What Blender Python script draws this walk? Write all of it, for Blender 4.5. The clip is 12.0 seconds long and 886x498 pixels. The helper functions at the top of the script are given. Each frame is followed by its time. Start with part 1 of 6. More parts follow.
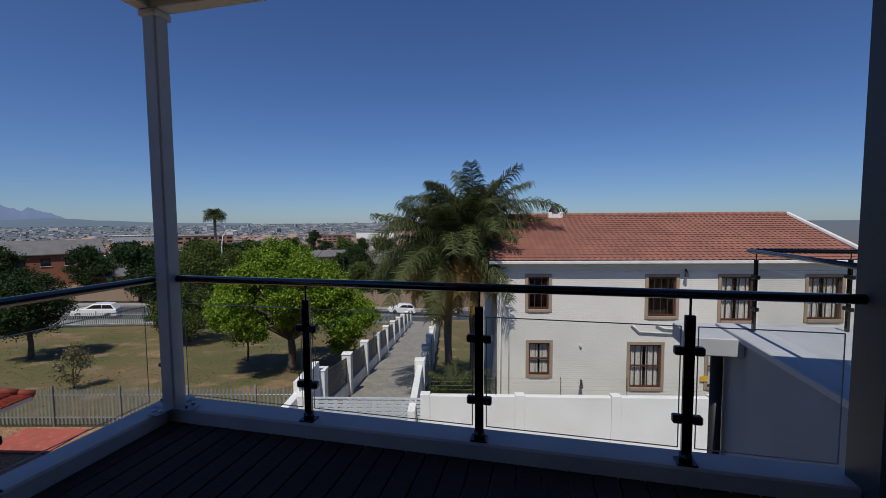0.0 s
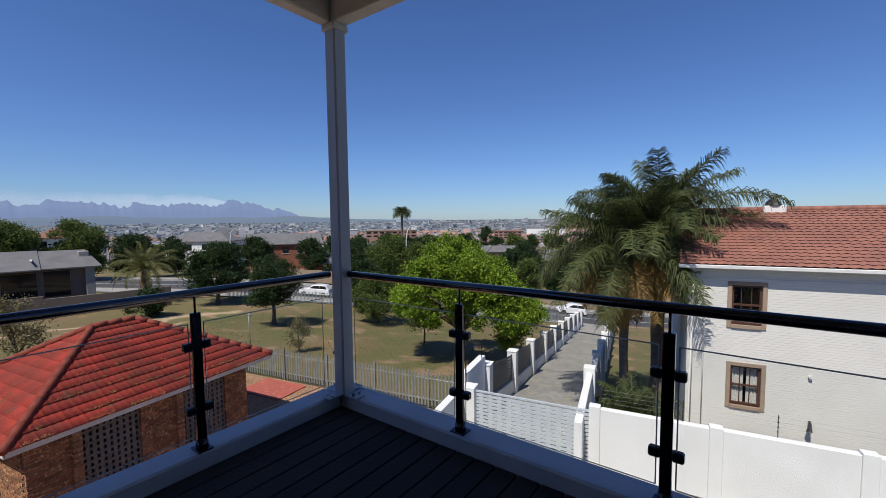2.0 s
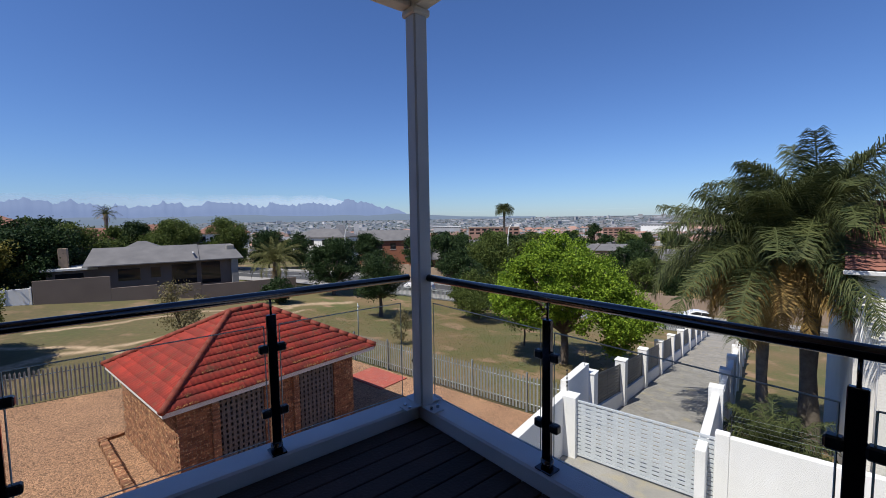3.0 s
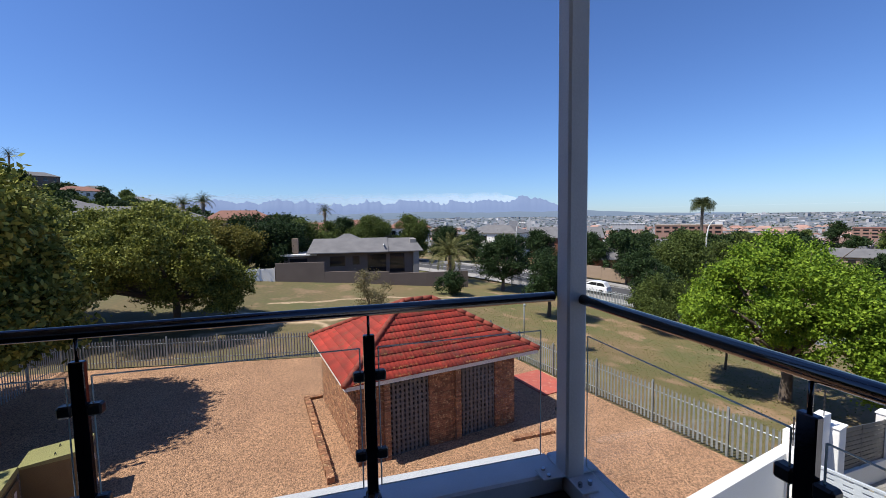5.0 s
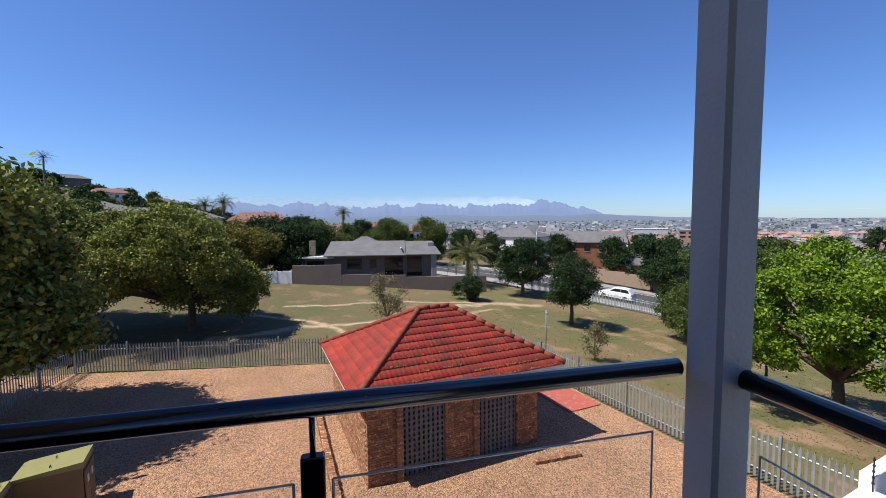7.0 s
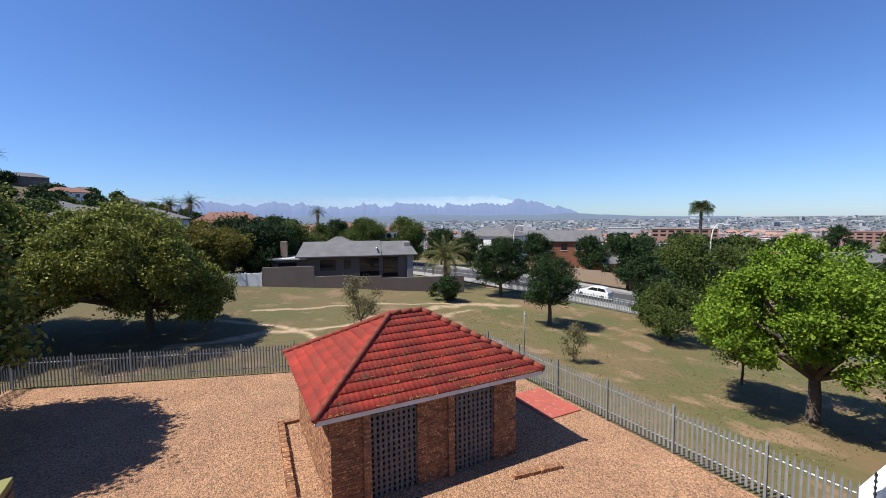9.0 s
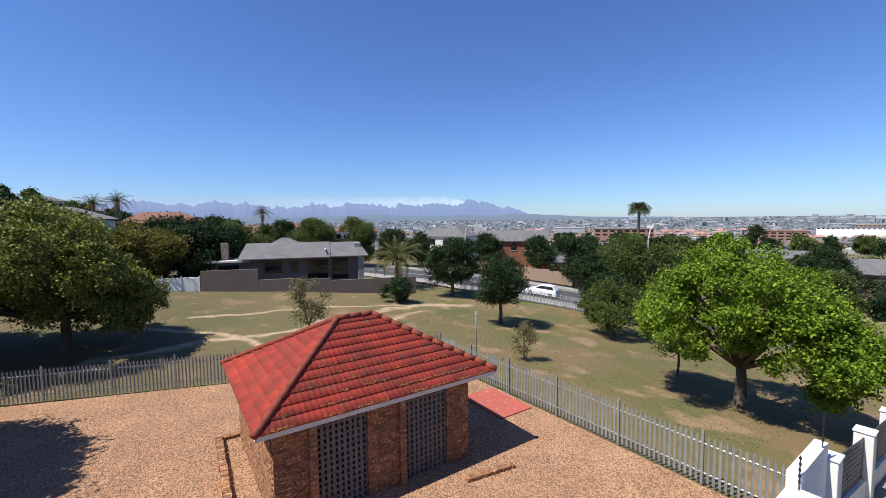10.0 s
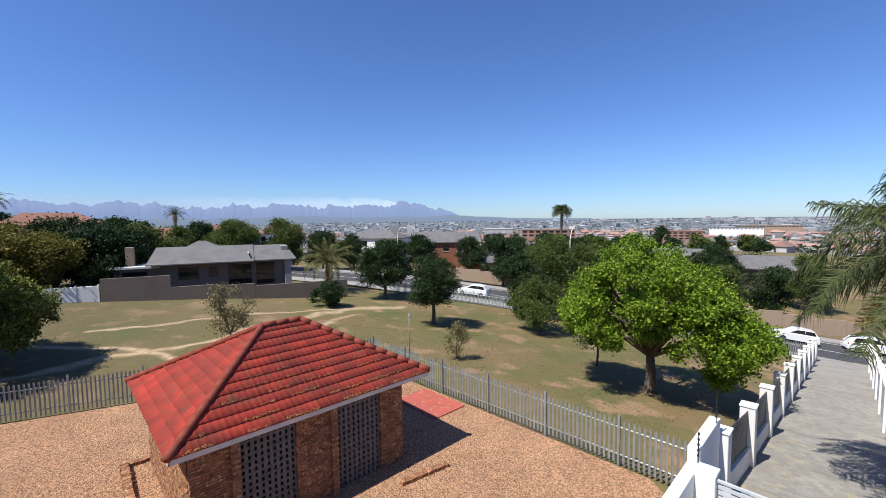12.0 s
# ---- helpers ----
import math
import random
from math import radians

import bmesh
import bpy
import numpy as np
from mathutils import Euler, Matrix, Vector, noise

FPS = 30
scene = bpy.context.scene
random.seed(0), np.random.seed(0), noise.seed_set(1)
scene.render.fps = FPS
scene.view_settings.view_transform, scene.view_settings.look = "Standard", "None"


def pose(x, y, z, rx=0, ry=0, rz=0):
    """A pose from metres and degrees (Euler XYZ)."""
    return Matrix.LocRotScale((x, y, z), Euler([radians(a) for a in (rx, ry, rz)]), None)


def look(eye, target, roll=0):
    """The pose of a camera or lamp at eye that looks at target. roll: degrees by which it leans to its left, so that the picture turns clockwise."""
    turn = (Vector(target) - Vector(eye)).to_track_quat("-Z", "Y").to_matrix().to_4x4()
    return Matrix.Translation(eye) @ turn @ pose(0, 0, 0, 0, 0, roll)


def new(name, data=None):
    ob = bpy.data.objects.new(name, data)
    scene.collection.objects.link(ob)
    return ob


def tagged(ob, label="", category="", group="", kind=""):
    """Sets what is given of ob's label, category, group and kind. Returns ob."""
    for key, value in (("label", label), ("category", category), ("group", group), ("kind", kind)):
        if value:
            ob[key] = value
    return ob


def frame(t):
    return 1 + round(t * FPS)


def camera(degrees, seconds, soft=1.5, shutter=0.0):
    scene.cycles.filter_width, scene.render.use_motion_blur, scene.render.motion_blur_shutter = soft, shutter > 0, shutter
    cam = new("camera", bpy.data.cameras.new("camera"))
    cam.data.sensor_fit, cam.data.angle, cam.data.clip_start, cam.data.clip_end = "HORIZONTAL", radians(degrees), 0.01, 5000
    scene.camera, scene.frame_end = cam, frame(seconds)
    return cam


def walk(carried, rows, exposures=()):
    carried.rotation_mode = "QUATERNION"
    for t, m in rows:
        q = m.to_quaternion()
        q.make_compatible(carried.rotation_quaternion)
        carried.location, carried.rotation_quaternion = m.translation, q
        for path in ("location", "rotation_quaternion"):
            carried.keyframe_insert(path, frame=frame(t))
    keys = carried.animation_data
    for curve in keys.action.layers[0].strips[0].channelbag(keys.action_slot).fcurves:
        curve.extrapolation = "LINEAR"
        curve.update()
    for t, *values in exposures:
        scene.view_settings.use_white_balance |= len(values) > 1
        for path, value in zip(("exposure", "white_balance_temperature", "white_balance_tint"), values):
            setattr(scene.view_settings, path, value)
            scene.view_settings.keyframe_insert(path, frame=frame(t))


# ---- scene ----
cam = camera(93.8, 12.0, soft=0.7)
# seconds, eye, target, roll
PATH = [
    (0, (-0.105, 0.122, 1.503), (-0.564, 2.064, 1.37), -0.4),
    (0.5, (-0.131, 0.143, 1.507), (-0.724, 2.049, 1.379), -0.5),
    (1, (-0.155, 0.214, 1.508), (-0.879, 2.074, 1.38), -0.6),
    (1.5, (-0.167, 0.344, 1.511), (-1.133, 2.089, 1.372), -0.6),
    (2, (-0.188, 0.474, 1.521), (-1.375, 2.077, 1.376), -0.6),
    (2.5, (-0.242, 0.62, 1.533), (-1.623, 2.059, 1.381), -0.7),
    (3, (-0.323, 0.821, 1.537), (-1.864, 2.086, 1.384), -0.9),
    (3.5, (-0.391, 1.016, 1.539), (-2.08, 2.076, 1.386), -1.0),
    (5.5, (-1.15, 1.472, 1.53), (-3.086, 1.950, 1.376), -0.7),
    (6.0, (-1.42, 1.534, 1.525), (-3.359, 2.001, 1.375), -0.6),
    (6.5, (-1.67, 1.585, 1.52), (-3.611, 2.042, 1.376), -0.5),
    (8.5, (-2.63, 2.02, 1.49), (-4.557, 2.539, 1.356), -0.7),
    (9, (-2.84, 2.13, 1.48), (-4.754, 2.691, 1.336), -0.7),
    (9.5, (-3.0, 2.22, 1.475), (-4.894, 2.845, 1.329), -0.6),
    (10, (-3.12, 2.28, 1.475), (-4.956, 3.058, 1.33), -0.7),
    (10.5, (-3.143, 2.30, 1.487), (-4.896, 3.253, 1.348), -0.7),
    (11, (-3.13, 2.31, 1.487), (-4.849, 3.322, 1.343), -0.8),
    (11.5, (-3.125, 2.31, 1.488), (-4.835, 3.336, 1.342), -0.8),
    (12, (-3.119, 2.306, 1.489), (-4.806, 3.371, 1.347), -0.7)]
walk(cam, [(t, look(e, g, r)) for t, e, g, r in PATH],
     [(0, -0.45), (0.5, 0.0), (1.5, 0.05), (2.5, 0.08), (3.5, 0.34), (5.5, 0.48), (12, 0.5)])

# ---------------------------------------------------------------- world and sun
SUN_DIR = Vector((0.03, -0.52, 0.85)).normalized()
world = bpy.data.worlds.new("world")
scene.world = world
world.use_nodes = True
wn, wl = world.node_tree.nodes, world.node_tree.links
bg = wn["Background"]
sky = wn.new("ShaderNodeTexSky")
sky.sky_type, sky.sun_disc = "NISHITA", False
sky.sun_elevation = math.asin(SUN_DIR.z)
sky.sun_rotation = math.atan2(SUN_DIR.x, SUN_DIR.y)
sky.altitude, sky.air_density, sky.dust_density, sky.ozone_density = 100, 1.0, 0.15, 2.0
bg.inputs[1].default_value = 0.07
tint = wn.new("ShaderNodeMix")
tint.data_type, tint.blend_type = "RGBA", "MULTIPLY"
tint.inputs[0].default_value = 1.0
tint.inputs[7].default_value = (0.70, 0.96, 1.48, 1)
wl.new(sky.outputs[0], tint.inputs[6])
wl.new(tint.outputs[2], bg.inputs[0])
sun = new("sun", bpy.data.lights.new("sun", "SUN"))
sun.data.energy, sun.data.angle, sun.data.color = 5.0, radians(0.53), (1.0, 0.95, 0.87)
sun.matrix_world = look(SUN_DIR * 60, (0, 0, 0))


# ---------------------------------------------------------------- materials
def mat(name, c1, c2=None, rough=0.8, scale=6.0, fine=60.0, bump=0.3, metal=0.0, c3=None, island=0.0, obj=0.0, coat=0.0):
    """Two-scale noise colour between c1 and c2, specks of c3, relief, and a spread of value per piece."""
    m = bpy.data.materials.new(name)
    m.use_nodes = True
    n, l = m.node_tree.nodes, m.node_tree.links
    b = n["Principled BSDF"]
    b.inputs["Roughness"].default_value, b.inputs["Metallic"].default_value = rough, metal
    b.inputs["Coat Weight"].default_value = coat
    tc = n.new("ShaderNodeNewGeometry")
    big, small = n.new("ShaderNodeTexNoise"), n.new("ShaderNodeTexNoise")
    for t, s in ((big, scale), (small, fine)):
        t.inputs["Scale"].default_value, t.inputs["Detail"].default_value = s, 5
        l.new(tc.outputs["Position"], t.inputs["Vector"])
    add = n.new("ShaderNodeMath")
    add.operation = "MULTIPLY_ADD"
    l.new(small.outputs[0], add.inputs[0])
    add.inputs[1].default_value = 0.5
    l.new(big.outputs[0], add.inputs[2])
    ramp = n.new("ShaderNodeMapRange")
    ramp.inputs[1].default_value, ramp.inputs[2].default_value = 0.5, 1.0
    l.new(add.outputs[0], ramp.inputs[0])
    mix = n.new("ShaderNodeMix")
    mix.data_type = "RGBA"
    mix.inputs[6].default_value = (*c1, 1)
    mix.inputs[7].default_value = (*(c2 or [v * 0.75 for v in c1]), 1)
    l.new(ramp.outputs[0], mix.inputs[0])
    out = mix.outputs[2]
    if c3:
        sp = n.new("ShaderNodeTexNoise")
        sp.inputs["Scale"].default_value, sp.inputs["Detail"].default_value = scale * 2.7, 8
        l.new(tc.outputs["Position"], sp.inputs["Vector"])
        r2 = n.new("ShaderNodeMapRange")
        r2.inputs[1].default_value, r2.inputs[2].default_value = 0.56, 0.66
        l.new(sp.outputs[0], r2.inputs[0])
        m2 = n.new("ShaderNodeMix")
        m2.data_type = "RGBA"
        l.new(r2.outputs[0], m2.inputs[0])
        l.new(out, m2.inputs[6])
        m2.inputs[7].default_value = (*c3, 1)
        out = m2.outputs[2]
    if island or obj:
        hsv = n.new("ShaderNodeHueSaturation")
        mr = n.new("ShaderNodeMapRange")
        k = island or obj
        mr.inputs[3].default_value, mr.inputs[4].default_value = 1 - k, 1 + k
        src = n.new("ShaderNodeObjectInfo").outputs["Random"] if obj else tc.outputs["Random Per Island"]
        l.new(src, mr.inputs[0])
        l.new(mr.outputs[0], hsv.inputs["Value"])
        l.new(out, hsv.inputs["Color"])
        out = hsv.outputs[0]
    l.new(out, b.inputs["Base Color"])
    bp = n.new("ShaderNodeBump")
    bp.inputs["Strength"].default_value, bp.inputs["Distance"].default_value = bump, 0.02
    l.new(small.outputs[0], bp.inputs["Height"])
    l.new(bp.outputs[0], b.inputs["Normal"])
    return m


def leaf_mat(name, c1, c2, trans=0.3):
    m = bpy.data.materials.new(name)
    m.use_nodes = True
    n, l = m.node_tree.nodes, m.node_tree.links
    geo = n.new("ShaderNodeNewGeometry")
    mix = n.new("ShaderNodeMix")
    mix.data_type = "RGBA"
    mix.inputs[6].default_value, mix.inputs[7].default_value = (*c1, 1), (*c2, 1)
    l.new(geo.outputs["Random Per Island"], mix.inputs[0])
    b = n["Principled BSDF"]
    b.inputs["Roughness"].default_value = 0.6
    b.inputs["Specular IOR Level"].default_value = 0.15
    l.new(mix.outputs[2], b.inputs["Base Color"])
    tr = n.new("ShaderNodeBsdfTranslucent")
    l.new(mix.outputs[2], tr.inputs[0])
    ms = n.new("ShaderNodeMixShader")
    ms.inputs[0].default_value = trans
    l.new(b.outputs[0], ms.inputs[1])
    l.new(tr.outputs[0], ms.inputs[2])
    l.new(ms.outputs[0], n["Material Output"].inputs[0])
    return m


def glass_mat(name, tint=(1, 1, 1), mixing=0.06):
    """Thin clear sheet: mostly see-through, with a weak gloss that grows at grazing angles."""
    m = bpy.data.materials.new(name)
    m.use_nodes = True
    n, l = m.node_tree.nodes, m.node_tree.links
    tr, gl, fr, ms = (n.new(k) for k in ("ShaderNodeBsdfTransparent", "ShaderNodeBsdfGlossy", "ShaderNodeLayerWeight", "ShaderNodeMixShader"))
    tr.inputs[0].default_value = (*tint, 1)
    gl.inputs["Roughness"].default_value = 0.02
    pw = n.new("ShaderNodeMath")
    pw.operation = "POWER"
    l.new(fr.outputs["Facing"], pw.inputs[0])
    pw.inputs[1].default_value = 4.0
    sc = n.new("ShaderNodeMath")
    sc.operation = "MULTIPLY_ADD"
    l.new(pw.outputs[0], sc.inputs[0])
    sc.inputs[1].default_value, sc.inputs[2].default_value = 0.5, 0.025
    l.new(sc.outputs[0], ms.inputs[0])
    l.new(tr.outputs[0], ms.inputs[1])
    l.new(gl.outputs[0], ms.inputs[2])
    l.new(ms.outputs[0], n["Material Output"].inputs[0])
    return m


WHITE = mat("white_plaster", (0.80, 0.79, 0.77), (0.70, 0.69, 0.66), 0.85, 1.2, 90, 0.15)
CURB = mat("white_painted_concrete", (0.46, 0.47, 0.49), (0.38, 0.39, 0.41), 0.6, 3, 120, 0.15)
POST_PAINT = mat("grey_white_paint", (0.43, 0.445, 0.465), (0.36, 0.375, 0.395), 0.5, 3, 80, 0.1)
BEAM = mat("beam_paint", (0.62, 0.60, 0.55), (0.50, 0.48, 0.43), 0.6, 3, 60, 0.2)
DECK = mat("deck_wood", (0.042, 0.024, 0.018), (0.022, 0.014, 0.011), 0.85, 3, 50, 0.4, obj=0.25)
STEEL = mat("polished_steel", (0.42, 0.42, 0.43), (0.36, 0.36, 0.37), 0.16, 5, 90, 0.02, metal=1.0)
DARKSTEEL = mat("dark_polished_steel", (0.07, 0.07, 0.08), (0.05, 0.05, 0.06), 0.14, 5, 90, 0.02, metal=1.0)
CLAMP = mat("black_clamp", (0.03, 0.03, 0.033), (0.02, 0.02, 0.022), 0.3, 9, 90, 0.05, metal=0.6)
WINGPAINT = mat("pale_grey_plaster", (0.31, 0.325, 0.355), (0.25, 0.265, 0.295), 0.8, 1.5, 60, 0.2)
GLASS = glass_mat("clear_glass", (0.97, 0.98, 0.98))
GLASS_EDGE = mat("glass_edge", (0.45, 0.52, 0.50), None, 0.15, 9, 80, 0.02)
PANE = mat("dark_window_glass", (0.012, 0.013, 0.015), (0.02, 0.02, 0.022), 0.05, 2, 20, 0.0)
TILE_RED = mat("red_painted_tile", (0.35, 0.032, 0.017), (0.15, 0.024, 0.015), 0.92, 1.3, 34, 0.5, c3=(0.17, 0.042, 0.022), obj=0.14)
TILE_RED_STUFF = mat("red_painted_tile_far", (0.35, 0.032, 0.017), (0.15, 0.024, 0.015), 0.92, 1.3, 34, 0.5, c3=(0.17, 0.042, 0.022), island=0.14)
LICHEN = mat("lichen", (0.40, 0.19, 0.05), (0.30, 0.19, 0.07), 0.95, 8, 60, 0.4)
TILE_BROWN = mat("brown_clay_tile", (0.30, 0.125, 0.085), (0.20, 0.085, 0.062), 0.8, 1.2, 30, 0.4, island=0.18)
RIDGE_RED = mat("red_ridge_mortar", (0.25, 0.042, 0.02), (0.16, 0.034, 0.018), 0.8, 5, 50, 0.5)
BRICK = mat("rustic_clay_brick", (0.34, 0.16, 0.075), (0.17, 0.07, 0.04), 0.9, 5, 70, 0.6, c3=(0.50, 0.33, 0.17), obj=0.35)
BRICK_STUFF = mat("rustic_clay_brick_far", (0.34, 0.16, 0.075), (0.17, 0.07, 0.04), 0.9, 5, 70, 0.6, c3=(0.50, 0.33, 0.17), island=0.35)
MORTAR = mat("mortar", (0.30, 0.22, 0.15), (0.22, 0.16, 0.11), 0.95, 8, 90, 0.4)
SCREEN = mat("grey_screen_block", (0.15, 0.14, 0.13), (0.105, 0.10, 0.095), 0.9, 5, 70, 0.4, obj=0.12)
# near-black colour that stands in for the shade of unlit rooms
DARK = mat("painted_room_shade", (0.02, 0.018, 0.016), None, 0.95, 5, 50, 0.1)
FASCIA = mat("white_fascia", (0.70, 0.69, 0.66), (0.55, 0.54, 0.51), 0.7, 2.5, 60, 0.2)
GALV = mat("galvanised_steel", (0.30, 0.33, 0.335), (0.22, 0.245, 0.25), 0.5, 3, 60, 0.1, metal=0.35, obj=0.10)
GALV_STUFF = mat("galvanised_steel_far", (0.30, 0.33, 0.335), (0.22, 0.245, 0.25), 0.5, 3, 60, 0.1, metal=0.35, island=0.1)
GATE = mat("grey_gate_paint", (0.52, 0.55, 0.57), (0.44, 0.47, 0.49), 0.45, 3, 60, 0.1)
GATE_DARK = mat("charcoal_paint_and_column_shade", (0.07, 0.072, 0.078), (0.05, 0.052, 0.056), 0.5, 3, 60, 0.1)
REDSLAB = mat("red_oxide_concrete", (0.42, 0.09, 0.06), (0.30, 0.08, 0.06), 0.85, 1.5, 30, 0.3, c3=(0.40, 0.15, 0.105))
ASPHALT = mat("asphalt", (0.060, 0.060, 0.063), (0.045, 0.045, 0.047), 0.9, 0.6, 40, 0.3)
CONCRETE = mat("concrete", (0.31, 0.295, 0.27), (0.23, 0.22, 0.205), 0.9, 0.8, 30, 0.3)
PAVING = mat("interlocking_paving", (0.30, 0.285, 0.255), (0.21, 0.198, 0.178), 0.9, 0.7, 12, 0.3, c3=(0.30, 0.27, 0.20), island=0.12)
PAVING_PIECE = mat("paving_piece", (0.30, 0.285, 0.255), (0.21, 0.198, 0.178), 0.9, 0.7, 12, 0.3, c3=(0.30, 0.27, 0.20), obj=0.12)
BARK = mat("bark", (0.13, 0.10, 0.075), (0.075, 0.058, 0.045), 0.95, 6, 40, 0.8)
PALMBARK = mat("palm_bark", (0.20, 0.165, 0.13), (0.11, 0.09, 0.07), 0.95, 5, 30, 0.8)
MINISUB = mat("khaki_steel_paint", (0.25, 0.24, 0.09), (0.21, 0.20, 0.08), 0.5, 2, 60, 0.1)
MINIFRONT = mat("brown_steel_paint", (0.16, 0.115, 0.05), (0.13, 0.09, 0.04), 0.5, 2, 60, 0.1)
TAUPE = mat("taupe_plaster", (0.175, 0.138, 0.115), (0.14, 0.11, 0.092), 0.9, 0.5, 20, 0.2)
GREYROOF = mat("grey_roof_tile", (0.15, 0.145, 0.145), (0.10, 0.098, 0.10), 0.85, 0.8, 20, 0.3, island=0.1)
WOODFRAME = mat("brown_window_wood", (0.10, 0.038, 0.022), (0.06, 0.025, 0.016), 0.5, 6, 70, 0.2)
SURROUND = mat("brown_plaster_surround", (0.34, 0.25, 0.18), (0.27, 0.20, 0.14), 0.9, 6, 70, 0.3)
CURTAIN = mat("net_curtain", (0.62, 0.60, 0.56), (0.40, 0.38, 0.35), 0.9, 14, 60, 0.2)
BLACK = mat("black_metal", (0.02, 0.02, 0.02), None, 0.5, 8, 60, 0.1)
RUBBER = mat("tyre_rubber", (0.02, 0.02, 0.021), None, 0.85, 8, 60, 0.2)
CARWHITE = mat("white_car_paint", (0.78, 0.78, 0.77), (0.74, 0.74, 0.73), 0.25, 1, 20, 0.0, coat=0.5)
CARSILVER = mat("silver_car_paint", (0.48, 0.50, 0.52), (0.44, 0.46, 0.48), 0.3, 1, 20, 0.0, metal=0.6, coat=0.5)
CARMAROON = mat("maroon_car_paint", (0.10, 0.045, 0.04), (0.08, 0.035, 0.03), 0.3, 1, 20, 0.0, metal=0.3, coat=0.5)
GRAVELSTONE = mat("gravel_stone", (0.36, 0.23, 0.15), (0.25, 0.145, 0.09), 0.9, 9, 60, 0.2, island=0.45)
YELLOW = mat("yellow_sign_paint", (0.75, 0.45, 0.03), None, 0.6, 8, 60, 0.05)
CITYMAT = mat("city_buildings", (0.44, 0.44, 0.45), (0.26, 0.25, 0.25), 0.9, 0.01, 0.2, 0.0, island=0.4)
CITYROOF = mat("town_roofs", (0.33, 0.16, 0.115), (0.20, 0.17, 0.15), 0.9, 0.012, 0.2, 0.0, island=0.4)

LEAF_BRIGHT = leaf_mat("bright_green_leaves", (0.055, 0.115, 0.010), (0.26, 0.37, 0.035), 0.3)
LEAF_OLIVE = leaf_mat("olive_green_leaves", (0.045, 0.066, 0.013), (0.33, 0.34, 0.075), 0.22)
LEAF_DARK = leaf_mat("dark_green_leaves", (0.014, 0.030, 0.011), (0.042, 0.072, 0.022), 0.18)
LEAF_MID = leaf_mat("mid_green_leaves", (0.05, 0.075, 0.018), (0.125, 0.16, 0.04), 0.3)
LEAF_YELLOW = leaf_mat("yellowing_leaves", (0.10, 0.10, 0.02), (0.20, 0.17, 0.04), 0.3)
LEAF_SPARSE = leaf_mat("dry_twig_leaves", (0.11, 0.10, 0.045), (0.24, 0.20, 0.10), 0.2)
FROND = leaf_mat("palm_green", (0.026, 0.042, 0.016), (0.12, 0.135, 0.048), 0.22)
FROND_LIGHT = leaf_mat("date_palm_green", (0.06, 0.075, 0.025), (0.24, 0.23, 0.085), 0.25)
FROND_DRY = leaf_mat("palm_dry", (0.25, 0.15, 0.05), (0.40, 0.27, 0.09), 0.25)
GRASSBLADE = leaf_mat("grass_blades", (0.10, 0.125, 0.03), (0.24, 0.20, 0.09), 0.3)


def gravel_mat():
    m = mat("gravel", (0.345, 0.195, 0.108), (0.255, 0.14, 0.078), 0.95, 0.7, 25, 0.5)
    n, l = m.node_tree.nodes, m.node_tree.links
    b = n["Principled BSDF"]
    geo = n.new("ShaderNodeNewGeometry")
    vo = n.new("ShaderNodeTexVoronoi")
    vo.inputs["Scale"].default_value = 27
    l.new(geo.outputs["Position"], vo.inputs["Vector"])
    hsv = n.new("ShaderNodeHueSaturation")
    mr = n.new("ShaderNodeMapRange")
    mr.inputs[3].default_value, mr.inputs[4].default_value = 0.4, 1.75
    sep = n.new("ShaderNodeSeparateColor")
    l.new(vo.outputs["Color"], sep.inputs[0])
    l.new(sep.outputs[0], mr.inputs[0])
    l.new(mr.outputs[0], hsv.inputs["Value"])
    l.new(b.inputs["Base Color"].links[0].from_socket, hsv.inputs["Color"])
    l.new(hsv.outputs[0], b.inputs["Base Color"])
    bp = n.new("ShaderNodeBump")
    bp.invert = True
    bp.inputs["Strength"].default_value, bp.inputs["Distance"].default_value = 0.9, 0.03
    l.new(vo.outputs["Distance"], bp.inputs["Height"])
    l.new(bp.outputs[0], b.inputs["Normal"])
    return m


